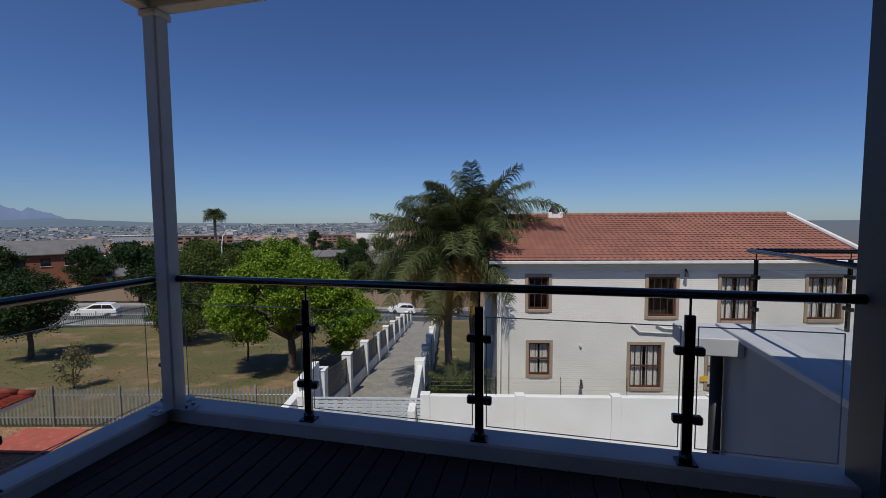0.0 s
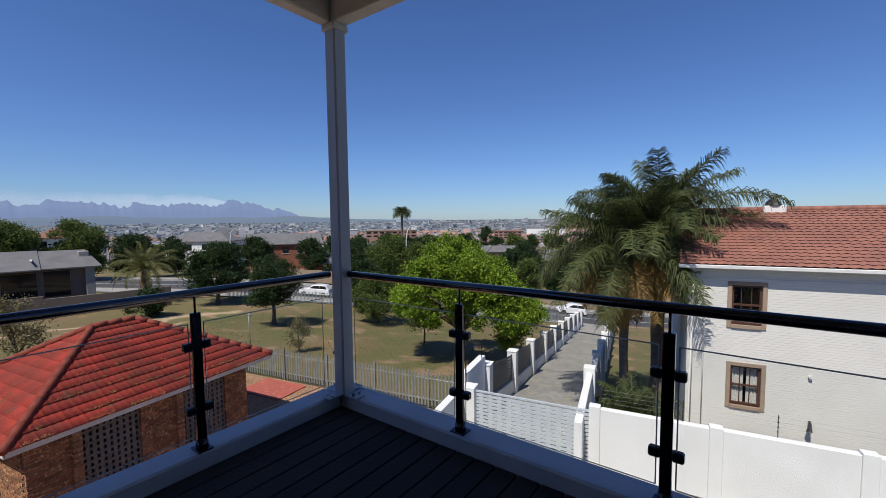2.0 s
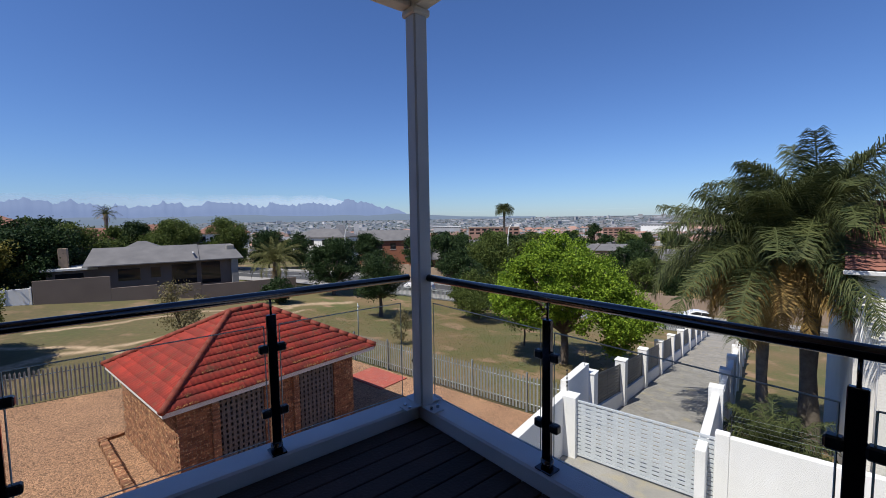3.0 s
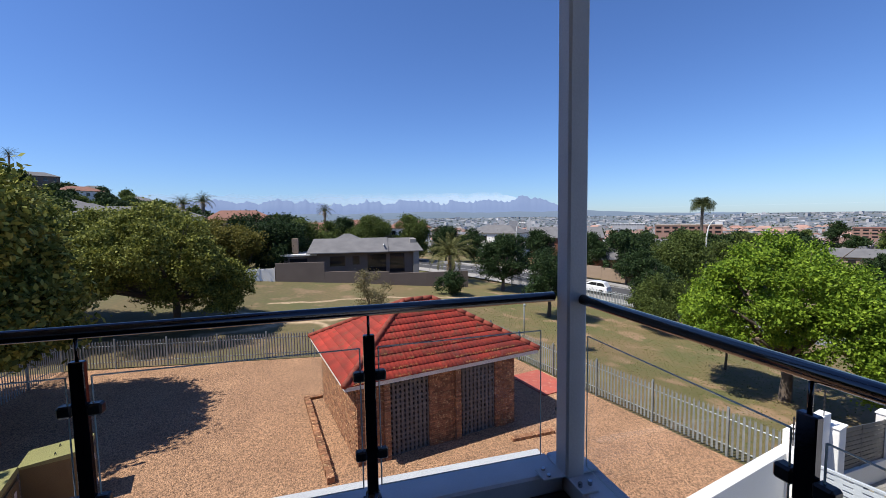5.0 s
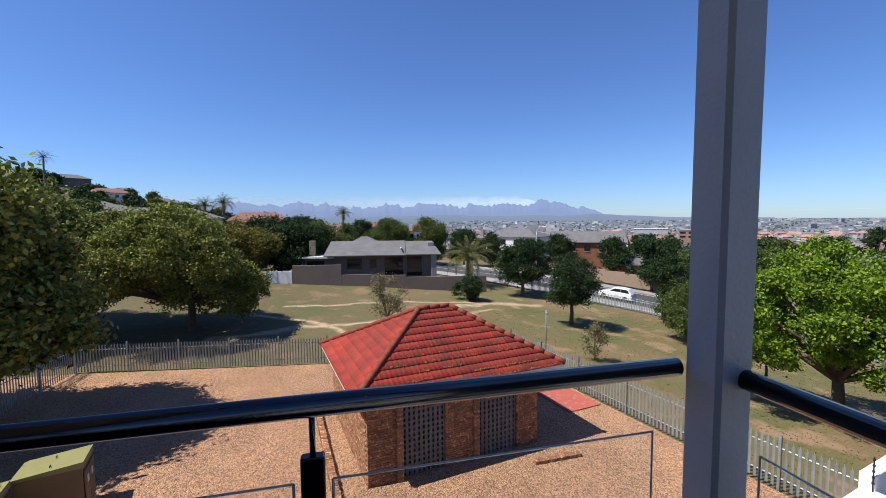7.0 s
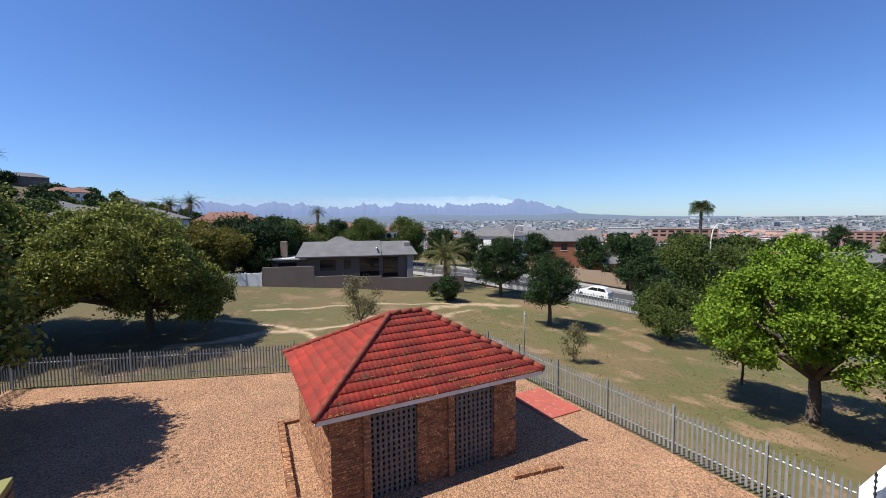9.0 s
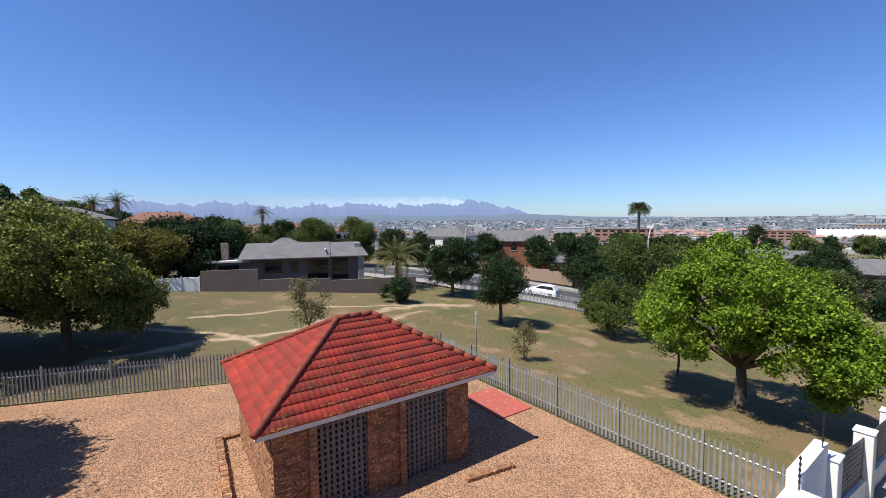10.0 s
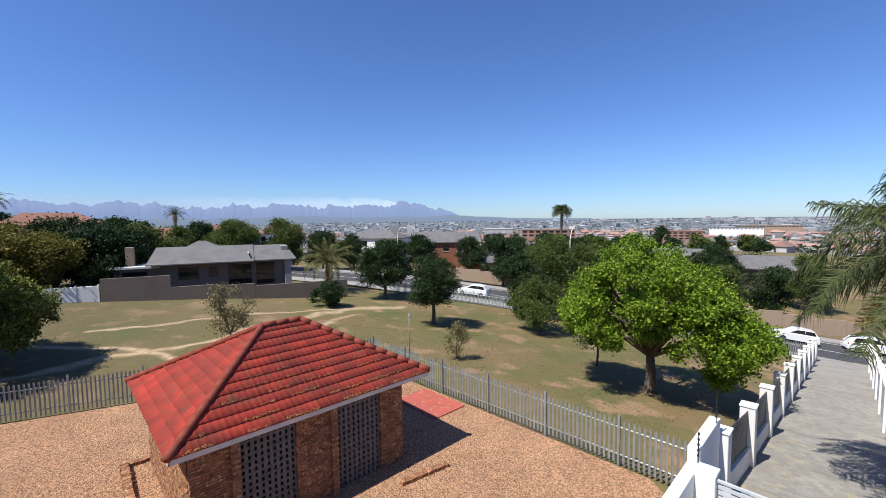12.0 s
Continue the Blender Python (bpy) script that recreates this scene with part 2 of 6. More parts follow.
def ground_mat():
    """Dry park grass with bare soil, worn footpaths, and distance haze put into the colour towards the horizon."""
    m = mat("park_ground", (0.078, 0.094, 0.022), (0.185, 0.118, 0.056), 0.95, 0.16, 3.5, 1.0, c3=(0.25, 0.162, 0.09))
    n, l = m.node_tree.nodes, m.node_tree.links
    b = n["Principled BSDF"]
    geo = n.new("ShaderNodeNewGeometry")
    src = b.inputs["Base Color"].links[0].from_socket

    def vmath(op, a, c=None):
        v = n.new("ShaderNodeVectorMath")
        v.operation = op
        for k, x in enumerate((a, c)):
            if x is None:
                continue
            if isinstance(x, tuple):
                v.inputs[k].default_value = x
            else:
                l.new(x, v.inputs[k])
        return v

    def fmath(op, a, c=0.0, clamp=False):
        v = n.new("ShaderNodeMath")
        v.operation, v.use_clamp = op, clamp
        for k, x in enumerate((a, c)):
            if isinstance(x, (int, float)):
                v.inputs[k].default_value = x
            else:
                l.new(x, v.inputs[k])
        return v.outputs[0]

    wob = n.new("ShaderNodeTexNoise")
    wob.inputs["Scale"].default_value = 0.25
    l.new(geo.outputs["Position"], wob.inputs["Vector"])
    wv = vmath("SCALE", vmath("SUBTRACT", wob.outputs["Color"], (0.5, 0.5, 0.5)).outputs[0])
    wv.inputs["Scale"].default_value = 3.2
    flat = vmath("MULTIPLY", vmath("ADD", geo.outputs["Position"], wv.outputs[0]).outputs[0], (1, 1, 0)).outputs[0]
    mask = None
    for (ax, ay), (bx, by), width in PATHS:
        d = Vector((bx - ax, by - ay, 0))
        rel = vmath("SUBTRACT", flat, (ax, ay, 0)).outputs[0]
        dot = vmath("DOT_PRODUCT", rel, tuple(d / d.length_squared)).outputs["Value"]
        tcl = fmath("ADD", dot, 0, True)
        sc = vmath("SCALE", tuple(d))
        l.new(tcl, sc.inputs["Scale"])
        dist = vmath("LENGTH", vmath("SUBTRACT", rel, sc.outputs[0]).outputs[0]).outputs["Value"]
        k = fmath("SUBTRACT", 1.3, fmath("DIVIDE", dist, width), True)
        mask = k if mask is None else fmath("MAXIMUM", mask, k)
    fine = n.new("ShaderNodeTexNoise")
    fine.inputs["Scale"].default_value = 2.5
    l.new(geo.outputs["Position"], fine.inputs["Vector"])
    mask = fmath("MULTIPLY", mask, fmath("MULTIPLY", fine.outputs[0], 1.7), True)
    mx = n.new("ShaderNodeMix")
    mx.data_type = "RGBA"
    l.new(mask, mx.inputs[0])
    l.new(src, mx.inputs[6])
    mx.inputs[7].default_value = (0.40, 0.29, 0.18, 1)
    # darker brown mixed into the turf towards the upper side of the park
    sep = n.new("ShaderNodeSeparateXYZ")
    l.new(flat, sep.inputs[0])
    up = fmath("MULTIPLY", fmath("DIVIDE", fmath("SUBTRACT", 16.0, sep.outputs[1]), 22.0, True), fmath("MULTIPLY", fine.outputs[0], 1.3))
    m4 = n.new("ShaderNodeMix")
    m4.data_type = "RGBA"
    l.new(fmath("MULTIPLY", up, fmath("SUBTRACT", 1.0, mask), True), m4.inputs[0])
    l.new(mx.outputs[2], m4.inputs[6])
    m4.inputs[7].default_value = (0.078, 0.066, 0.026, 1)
    # air haze painted into the base colour: blue-grey grows with distance
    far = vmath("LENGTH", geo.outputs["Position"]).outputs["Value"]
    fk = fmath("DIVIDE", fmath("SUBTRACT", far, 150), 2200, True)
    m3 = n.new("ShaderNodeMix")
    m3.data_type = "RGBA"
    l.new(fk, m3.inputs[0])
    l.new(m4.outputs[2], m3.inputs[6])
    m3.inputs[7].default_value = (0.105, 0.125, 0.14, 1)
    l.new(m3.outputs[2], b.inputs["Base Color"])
    return m


PATHS = [((-27.5, 1.0), (-41, 15.5), 0.45), ((-33, -8), (-35, 2), 0.5), ((-35, 2), (-44, 17), 0.5), ((-31, 3.5), (-40, -6), 0.45),
         ((-42.5, -4), (-44, 16), 0.35), ((-44, 15), (-43, 22), 0.9)]
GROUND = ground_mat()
GRAVEL = gravel_mat()


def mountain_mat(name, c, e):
    """Far hazy range: a plain backdrop with its haze put into colour and glow."""
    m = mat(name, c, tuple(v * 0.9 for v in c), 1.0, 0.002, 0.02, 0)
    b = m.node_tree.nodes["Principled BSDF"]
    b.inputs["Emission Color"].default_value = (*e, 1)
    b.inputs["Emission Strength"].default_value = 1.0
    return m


# ---------------------------------------------------------------- mesh helpers
def mesh(name, verts, faces, material, smooth=False):
    me = bpy.data.meshes.new(name)
    me.from_pydata([tuple(v) for v in verts], [], faces)
    me.materials.append(material)
    if smooth:
        me.polygons.foreach_set("use_smooth", [True] * len(me.polygons))
    me.update()
    return me


def join(*shapes):
    v, f = [], []
    for sv, sf in shapes:
        k = len(v)
        v.extend(sv)
        f.extend([tuple(i + k for i in q) for q in sf])
    return v, f


def box(sx, sy, sz, x=0, y=0, z=0, rz=0, bev=0.0):
    """A box with its base's centre at x, y, z; its edges may be chamfered."""
    m = pose(x, y, z + sz / 2, 0, 0, rz)
    if bev:
        bm = bmesh.new()
        bmesh.ops.create_cube(bm, size=1, matrix=Matrix.Diagonal((sx, sy, sz, 1)))
        bmesh.ops.bevel(bm, geom=bm.edges[:], offset=bev, segments=1, affect="EDGES")
        bm.verts.index_update()
        v, f = [m @ q.co for q in bm.verts], [tuple(q.index for q in p.verts) for p in bm.faces]
        bm.free()
        return v, f
    v = [m @ Vector((a * sx / 2, b * sy / 2, c * sz / 2)) for a in (-1, 1) for b in (-1, 1) for c in (-1, 1)]
    return v, [(0, 1, 3, 2), (4, 6, 7, 5), (0, 4, 5, 1), (2, 3, 7, 6), (0, 2, 6, 4), (1, 5, 7, 3)]


def span(x0, x1, y0, y1, z0, z1, bev=0.0):
    return box(x1 - x0, y1 - y0, z1 - z0, (x0 + x1) / 2, (y0 + y1) / 2, z0, 0, bev)


def tube(pts, radii, n=8, cap=True):
    pts = [Vector(p) for p in pts]
    if not isinstance(radii, (list, tuple)):
        radii = [radii] * len(pts)
    v, f = [], []
    for i, p in enumerate(pts):
        d = (pts[min(i + 1, len(pts) - 1)] - pts[max(i - 1, 0)]).normalized()
        a = d.orthogonal().normalized() if abs(d.z) > 0.95 else d.cross(Vector((0, 0, 1))).normalized()
        if abs(d.z) > 0.95:
            a = (Vector((1, 0, 0)) - d * d.x).normalized()
        b = d.cross(a)
        for k in range(n):
            t = 2 * math.pi * k / n
            v.append(p + (a * math.cos(t) + b * math.sin(t)) * radii[i])
    for i in range(len(pts) - 1):
        for k in range(n):
            f.append((i * n + k, i * n + (k + 1) % n, (i + 1) * n + (k + 1) % n, (i + 1) * n + k))
    if cap:
        f.append(tuple(range(n))[::-1])
        f.append(tuple((len(pts) - 1) * n + k for k in range(n)))
    return v, f


def part(name, shape, material, parent=None, label="", smooth=False):
    """One mesh object under a thing or a part."""
    ob = new(name, mesh(name, *shape, material, smooth))
    if parent:
        ob.parent = parent
    if label:
        ob["label"] = label
    return ob


def thing(name, label, category, group="", kind="", at=None):
    ob = new(name)
    if at is not None:
        ob.matrix_basis = at
    return tagged(ob, label, category, group, kind)


def solid(name, shape, material, label, category="", group="", kind="", smooth=False):
    return tagged(part(name, shape, material, None, "", smooth), label, category, group, kind)


def fast_mesh(name, co, tris_per, material):
    """Many loose quads from an array (n, 4, 3)."""
    n = len(co)
    me = bpy.data.meshes.new(name)
    me.vertices.add(n * 4)
    me.vertices.foreach_set("co", co.reshape(-1).astype(np.float32))
    me.loops.add(n * 4)
    me.loops.foreach_set("vertex_index", np.arange(n * 4, dtype=np.int32))
    me.polygons.add(n)
    me.polygons.foreach_set("loop_start", np.arange(0, n * 4, 4, dtype=np.int32))
    me.materials.append(material)
    me.update(calc_edges=True)
    return me


YARD = 11.0   # the plots are turned by this against the balcony
CA, SA = math.cos(radians(YARD)), math.sin(radians(YARD))
WV, UV = Vector((CA, SA, 0)), Vector((-SA, CA, 0))
G = -6.7      # gravel yard
DZ = -5.7     # paved drive in front of the gate


def smooth01(x):
    x = min(1, max(0, x))
    return x * x * (3 - 2 * x)


def ground_z(x, y):
    s = y - 14.5 - 0.22 * (x + 10)
    z = G - 0.06
    if s > 0:
        z -= s * max(0.045, 0.135 - 0.0019 * max(0, -x - 15)) * (1 if s < 70 else 70 / s)
    z += 0.045 * max(0, -x - 27) * smooth01((12 - y) / 30) * (1 if x > -120 else 120 / -x)
    r = math.hypot(x, y)
    z += 34 * max(0, math.exp(-((x + 235) ** 2 + (y + 190) ** 2) / (2 * 80 ** 2)) - 0.05)
    if r > 110:
        far = -58 + 46 * smooth01((r - 1500) / 3200)
        k = smooth01((r - 110) / 650)
        side = smooth01((y + 0.25 * -x + 120) / 260)
        z = z * (1 - k * side) + far * k * side
    return z


# ---------------------------------------------------------------- ground and distance
def build_ground():
    radii = [0]
    while radii[-1] < 4900:
        radii.append(radii[-1] + max(1.2, radii[-1] * 0.035))
    seg = 200
    v, f = [(0, 0, ground_z(0, 0))], []
    for r in radii[1:]:
        for k in range(seg):
            a = 2 * math.pi * k / seg
            x, y = r * math.cos(a), r * math.sin(a)
            v.append((x, y, ground_z(x, y)))
    for k in range(seg):
        f.append((0, 1 + k, 1 + (k + 1) % seg))
    for i in range(len(radii) - 2):
        for k in range(seg):
            a, b = 1 + i * seg + k, 1 + i * seg + (k + 1) % seg
            f.append((a, a + seg, b + seg, b))
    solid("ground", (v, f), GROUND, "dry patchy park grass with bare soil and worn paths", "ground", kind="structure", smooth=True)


build_ground()


def ridge(name, dist, az0, az1, base, heights, material, label):
    v, f = [], []
    n = 800
    for i in range(n + 1):
        az = az0 + (az1 - az0) * i / n
        h = heights(az)
        d = Vector((-math.sin(radians(az)), math.cos(radians(az)), 0))
        for dd, zz in ((0, base), (40, base + 0.55 * (h - base)), (90, h), (260, base)):
            v.append(d * (dist + dd) + Vector((0, 0, zz)))
    for i in range(n):
        for k in range(3):
            a = i * 4 + k
            f.append((a, a + 4, a + 5, a + 1))
    solid(name, (v, f), material, label, "mountains", kind="structure", smooth=True)


def peaks(az):
    h = 104 + 26 * noise.fractal(Vector((az * 0.16, 3.1, 0)), 0.9, 2.1, 4)
    h += 46 * (1 - abs(noise.noise(Vector((az * 0.42, 5.3, 0))))) ** 3 + 26 * (1 - abs(noise.noise(Vector((az * 1.15, 1.9, 0))))) ** 3
    for a, w, k in ((71.5, 1.3, 26), (62.8, 2.4, 40), (94.0, 3.0, 44), (80.5, 3, 14), (103, 5, 24)):
        h += k * math.exp(-((az - a) / w) ** 2)
    h += 9 * noise.fractal(Vector((az * 3.1, 9, 0)), 0.6, 2.1, 5)
    return h * smooth01((az - 52) / 9)


def foothills(az):
    return (42 + 26 * noise.fractal(Vector((az * 0.11, 7.7, 0)), 1.0, 2.0, 4)) * smooth01((az - 42) / 14) - 2


# blue air haze of both ranges comes from their emission colour
ridge("mountain_range", 4300, 40, 150, -30, peaks, mountain_mat("painted_haze_mountain", (0.02, 0.027, 0.04), (0.165, 0.225, 0.385)), "hazy blue mountain range on the horizon")
ridge("foothills", 3900, 38, 150, -30, foothills, mountain_mat("painted_haze_foothill", (0.03, 0.037, 0.05), (0.115, 0.16, 0.225)), "hazy low foothills before the mountains")


def cloud_bank():
    rng = np.random.default_rng(5)
    # cloud brightness is partly put in as a glow of its own
    m = mountain_mat("cloud", (0.8, 0.8, 0.8), (0.22, 0.24, 0.29))
    v, f = [], []
    n = 300
    for i in range(n + 1):
        az = 12 + 138 * i / n
        d = Vector((-math.sin(radians(az)), math.cos(radians(az)), 0)) * 4700
        top = (255 + 30 * noise.fractal(Vector((az * 0.35, 1.7, 0)), 0.7, 2.2, 6)) * smooth01((az - 56) / 12)
        low = 60
        v += [d + Vector((0, 0, low)), d + Vector((0, 0, max(low + 0.5, top)))]
    for i in range(n):
        f.append((2 * i, 2 * i + 2, 2 * i + 3, 2 * i + 1))
    nn, ll = m.node_tree.nodes, m.node_tree.links
    geo, sp, mr, tr, ms = (nn.new(k) for k in ("ShaderNodeNewGeometry", "ShaderNodeSeparateXYZ", "ShaderNodeMapRange", "ShaderNodeBsdfTransparent", "ShaderNodeMixShader"))
    nz = nn.new("ShaderNodeTexNoise")
    nz.inputs["Scale"].default_value, nz.inputs["Detail"].default_value = 0.006, 7
    ll.new(geo.outputs["Position"], nz.inputs["Vector"])
    ll.new(geo.outputs["Position"], sp.inputs[0])
    ad = nn.new("ShaderNodeMath")
    ad.operation = "MULTIPLY_ADD"
    ll.new(nz.outputs[0], ad.inputs[0])
    ad.inputs[1].default_value = 130
    ll.new(sp.outputs[2], ad.inputs[2])
    mr.inputs[1].default_value, mr.inputs[2].default_value = 262, 345
    mr.inputs[3].default_value, mr.inputs[4].default_value = 0.42, 0.0
    ll.new(ad.outputs[0], mr.inputs[0])
    ll.new(mr.outputs[0], ms.inputs[0])
    ll.new(tr.outputs[0], ms.inputs[1])
    ll.new(nn["Principled BSDF"].outputs[0], ms.inputs[2])
    ll.new(ms.outputs[0], nn["Material Output"].inputs[0])
    ob = solid("cloud_bank", (v, f), m, "low white cloud bank over the mountains", "clouds", kind="structure")
    ob.visible_shadow = False


cloud_bank()


def build_city():
    rng = random.Random(3)
    walls, roofs, trees = [], [], []
    for i in range(11000):
        az = rng.uniform(-20, 86)
        r = 230 * (4300 / 230) ** (rng.random() ** 0.8)
        x, y = -math.sin(radians(az)) * r, math.cos(radians(az)) * r
        z = ground_z(x, y)
        k = 0.6 + r / 900
        kind = rng.random()
        if kind < 0.36:
            s = rng.uniform(5, 11) * k
            h = rng.uniform(1.8, 3.4) * (0.6 + 0.3 * min(k, 2.4))
            if r > 1300 and rng.random() < 0.08:
                s, h = s * 0.6, h * 4
            walls.append(box(s * rng.uniform(1, 2.2), s * 0.55, h + 3, x, y, z - 3, rng.uniform(0, 180)))
        elif kind < 0.56 and r < 1900:
            s, rz = rng.uniform(8, 15) * k, rng.uniform(0, 180)
            bx = box(s, s * 0.6, 5.5, x, y, z - 2.5, rz)
            walls.append(bx)
            m = pose(x, y, z + 3, 0, 0, rz)
            a, b = s * 0.55, s * 0.36
            vv = [m @ Vector(q) for q in ((-a, -b, 0), (a, -b, 0), (a, b, 0), (-a, b, 0), (-a * 0.7, 0, b * 0.6), (a * 0.7, 0, b * 0.6))]
            roofs.append((vv, [(0, 1, 5, 4), (1, 2, 5), (2, 3, 4, 5), (3, 0, 4)]))
        else:
            trees.append((x, y, z, rng.uniform(2.2, 4.4) * (0.6 + 0.35 * min(k, 1.5))))
    for i in range(9):
        az, r = rng.uniform(61, 70), rng.uniform(1350, 1750)
        x, y = -math.sin(radians(az)) * r, math.cos(radians(az)) * r
        walls.append(box(rng.uniform(12, 24), 14, rng.uniform(28, 46), x, y, ground_z(x, y) - 3, az))
    solid("city_buildings", join(*walls), CITYMAT, "pale city buildings spread over the plain", "city", kind="stuff")
    solid("town_roofs", join(*roofs), CITYROOF, "tiled roofs of distant houses", "city", kind="stuff")
    g = np.random.default_rng(8)
    quads = []
    for x, y, z, s in trees:
        n = 46
        c = g.normal(0, 1, (n, 3))
        c /= np.linalg.norm(c, axis=1)[:, None]
        c *= s * g.uniform(0.5, 1.0, (n, 1)) * np.array([1.25, 1.25, 0.8])
        c += (x, y, z + s * 0.7)
        quads.append(leaf_quads(g, c, s * 0.3))
    ob = new("far_trees", fast_mesh("far_trees", np.concatenate(quads), 2, LEAF_DARK))
    tagged(ob, "dark green trees among distant houses", "trees", kind="stuff")


def leaf_quads(g, centres, size, flat=0.0):
    n = len(centres)
    a = g.normal(0, 1, (n, 3))
    a[:, 2] *= 1 - flat
    a /= np.linalg.norm(a, axis=1)[:, None]
    b = g.normal(0, 1, (n, 3))
    b -= a * (a * b).sum(1)[:, None]
    b /= np.linalg.norm(b, axis=1)[:, None]
    s = size * g.uniform(0.6, 1.25, (n, 1))
    return np.stack([centres - a * s, centres + b * s * 0.55, centres + a * s, centres - b * s * 0.55], 1)


build_city()


# ---------------------------------------------------------------- trees
def crown_points(g, blobs, per, spread):
    """Leaf clumps: each blob (x, y, z, r) holds clumps near its skin, each clump a spray of leaves."""
    out = []
    for x, y, z, r in blobs:
        n = max(10, int(26 * r * r))
        d = g.normal(0, 1, (n, 3))
        d /= np.linalg.norm(d, axis=1)[:, None]
        c = d * r * g.uniform(0.55, 1.08, (n, 1)) * np.array([1, 1, 0.85]) + (x, y, z)
        for q in c:
            out.append(q + g.normal(0, spread * g.uniform(0.6, 1.5), (per, 3)) * np.array([1, 1, 0.7]))
    return np.concatenate(out)


def envelope_blobs(g, count, yaw, tops, lows, depth, size):
    """Uneven crown: clumps between an upper and a lower outline along the axis yaw, rounded off across it."""
    ca, sa = math.cos(radians(yaw)), math.sin(radians(yaw))
    u0, u1 = tops[0][0], tops[-1][0]
    out = []
    while len(out) < count:
        u = g.uniform(u0, u1)
        zt, zl = (float(np.interp(u, [p[0] for p in q], [p[1] for p in q])) for q in (tops, lows))
        k = (u - (u0 + u1) / 2) / ((u1 - u0) / 2)
        dm = depth * math.sqrt(max(0.08, 1 - k * k))
        v = dm * g.uniform(-1, 1)
        mid = zl + (zt - zl) * 0.42
        c = math.sqrt(max(0.05, 1 - (v / dm) ** 2 * 0.85))
        hi, lo = mid + (zt - mid) * c, mid - (mid - zl) * c
        r = size * float(g.choice((0.5, 0.7, 0.9, 1.15))) * g.uniform(0.85, 1.15)
        z = hi - r * 0.8 - (hi - lo) * 0.9 * g.random() ** 1.7
        z = max(z, lo + r * 0.6)
        out.append((u * ca - v * sa, u * sa + v * ca, z, r))
    return out


def tree(name, label, x, y, height, radius, material, seed, trunk=0.16, bare=0.3, leaf=0.12, per=26, blobs=16, squash=0.8, lean=0.0, spread=0.22, droop=0.0, z=None, env=None):
    g = np.random.default_rng(seed)
    z0 = ground_z(x, y) - 0.05 if z is None else z
    root = thing(name, label, "tree", at=pose(x, y, z0))
    cz = height * (1 + bare) / 2
    half = height * (1 - bare) / 2
    bl = []
    for i in range(blobs):
        t, a = g.uniform(-0.9, 0.95), g.uniform(0, 6.28)
        w = math.sqrt(max(0.05, 1 - t * t)) * (1 - 0.25 * t)
        rr = radius * w * g.uniform(0.3, 0.86)
        br = radius * g.choice((0.14, 0.2, 0.26, 0.38)) * g.uniform(0.85, 1.1)
        bl.append((math.cos(a) * rr + lean, math.sin(a) * rr, cz + t * (half - br * squash * 0.7), br))
    if env:
        bl = envelope_blobs(g, blobs, *env)
    top = Vector((lean * 0.6, 0, height * bare * 1.25))
    wood = [tube([(0, 0, -0.3), (0.04 * trunk, 0, 0.1), (lean * 0.25 + 0.05, 0.03, top.z * 0.55), top], [trunk * 1.6, trunk * 1.15, trunk * 0.95, trunk * 0.8], 9)]
    part("trunk", wood[0], BARK, root, smooth=True)
    limbs = []
    for bx, by, bz, br in bl[:min(22, max(5, blobs * 2 // 3))]:
        e = Vector((bx, by, bz))
        mid = top.lerp(e, 0.5) + Vector((0, 0, (0.08 if env else -0.12) * radius + g.uniform(-0.1, 0.1)))
        limbs.append(tube([top - Vector((0, 0, 0.15)), mid, e], [trunk * 0.55, trunk * 0.33, trunk * 0.1], 6))
        for k in range(2):
            e2 = e + Vector(g.normal(0, br * 0.6, 3))
            limbs.append(tube([mid.lerp(e, 0.4), e2], [trunk * 0.2, trunk * 0.05], 4))
    part("branching", join(*limbs), BARK, root, smooth=True)
    pts = crown_points(g, bl, per, spread)
    if droop:
        pts[:, 2] -= droop * g.random(len(pts)) ** 2
    crown = new("crown", fast_mesh("crown", leaf_quads(g, pts, leaf), 2, material))
    crown.parent = root
    return root


def frond_shape(g, length, rise, bend, leaflets, width, dirv):
    """Rachis points and leaflet quads of a feather frond: leaves the origin at the angle rise and arches over by bend."""
    d = Vector((dirv[0], dirv[1], 0)).normalized()
    side = Vector((-d.y, d.x, 0))
    twist = g.uniform(-0.25, 0.25)
    n = 10
    pts = [Vector((0, 0, 0))]
    for i in range(n):
        a = rise - bend * ((i + 0.5) / n) ** 1.25
        pts.append(pts[-1] + (d * math.cos(a) + side * twist * (i / n) + Vector((0, 0, math.sin(a)))) * (length / n))
    quads = []
    for i in range(leaflets):
        t = 0.12 + 0.875 * i / leaflets
        k = min(n - 1, int(t * n))
        p = pts[k].lerp(pts[k + 1], t * n - k)
        ax = (pts[k + 1] - pts[k]).normalized()
        ll = width * (0.4 + 0.75 * math.sin(math.pi * min(0.97, t * 0.8 + 0.15)))
        for sgn in (-1, 1):
            q = ll * g.uniform(0.75, 1.2)
            dr = (side * sgn * 0.75 + ax * g.uniform(0.35, 0.75) + Vector((0, 0, g.uniform(-0.45, 0.4)))).normalized()
            mid = p + dr * q * 0.5
            tip = mid + (dr * 0.42 + Vector((0, 0, -g.uniform(0.25, 0.75)))) * q * 0.62
            wv = ax * 0.017 * (0.7 + width)
            quads.append([p - wv * 0.5, p + wv * 0.5, mid + wv * 0.6, mid - wv * 0.6])
            quads.append([mid - wv * 0.6, mid + wv * 0.6, tip + wv * 0.1, tip - wv * 0.1])
    return pts, np.array([[list(q) for q in qq] for qq in quads])


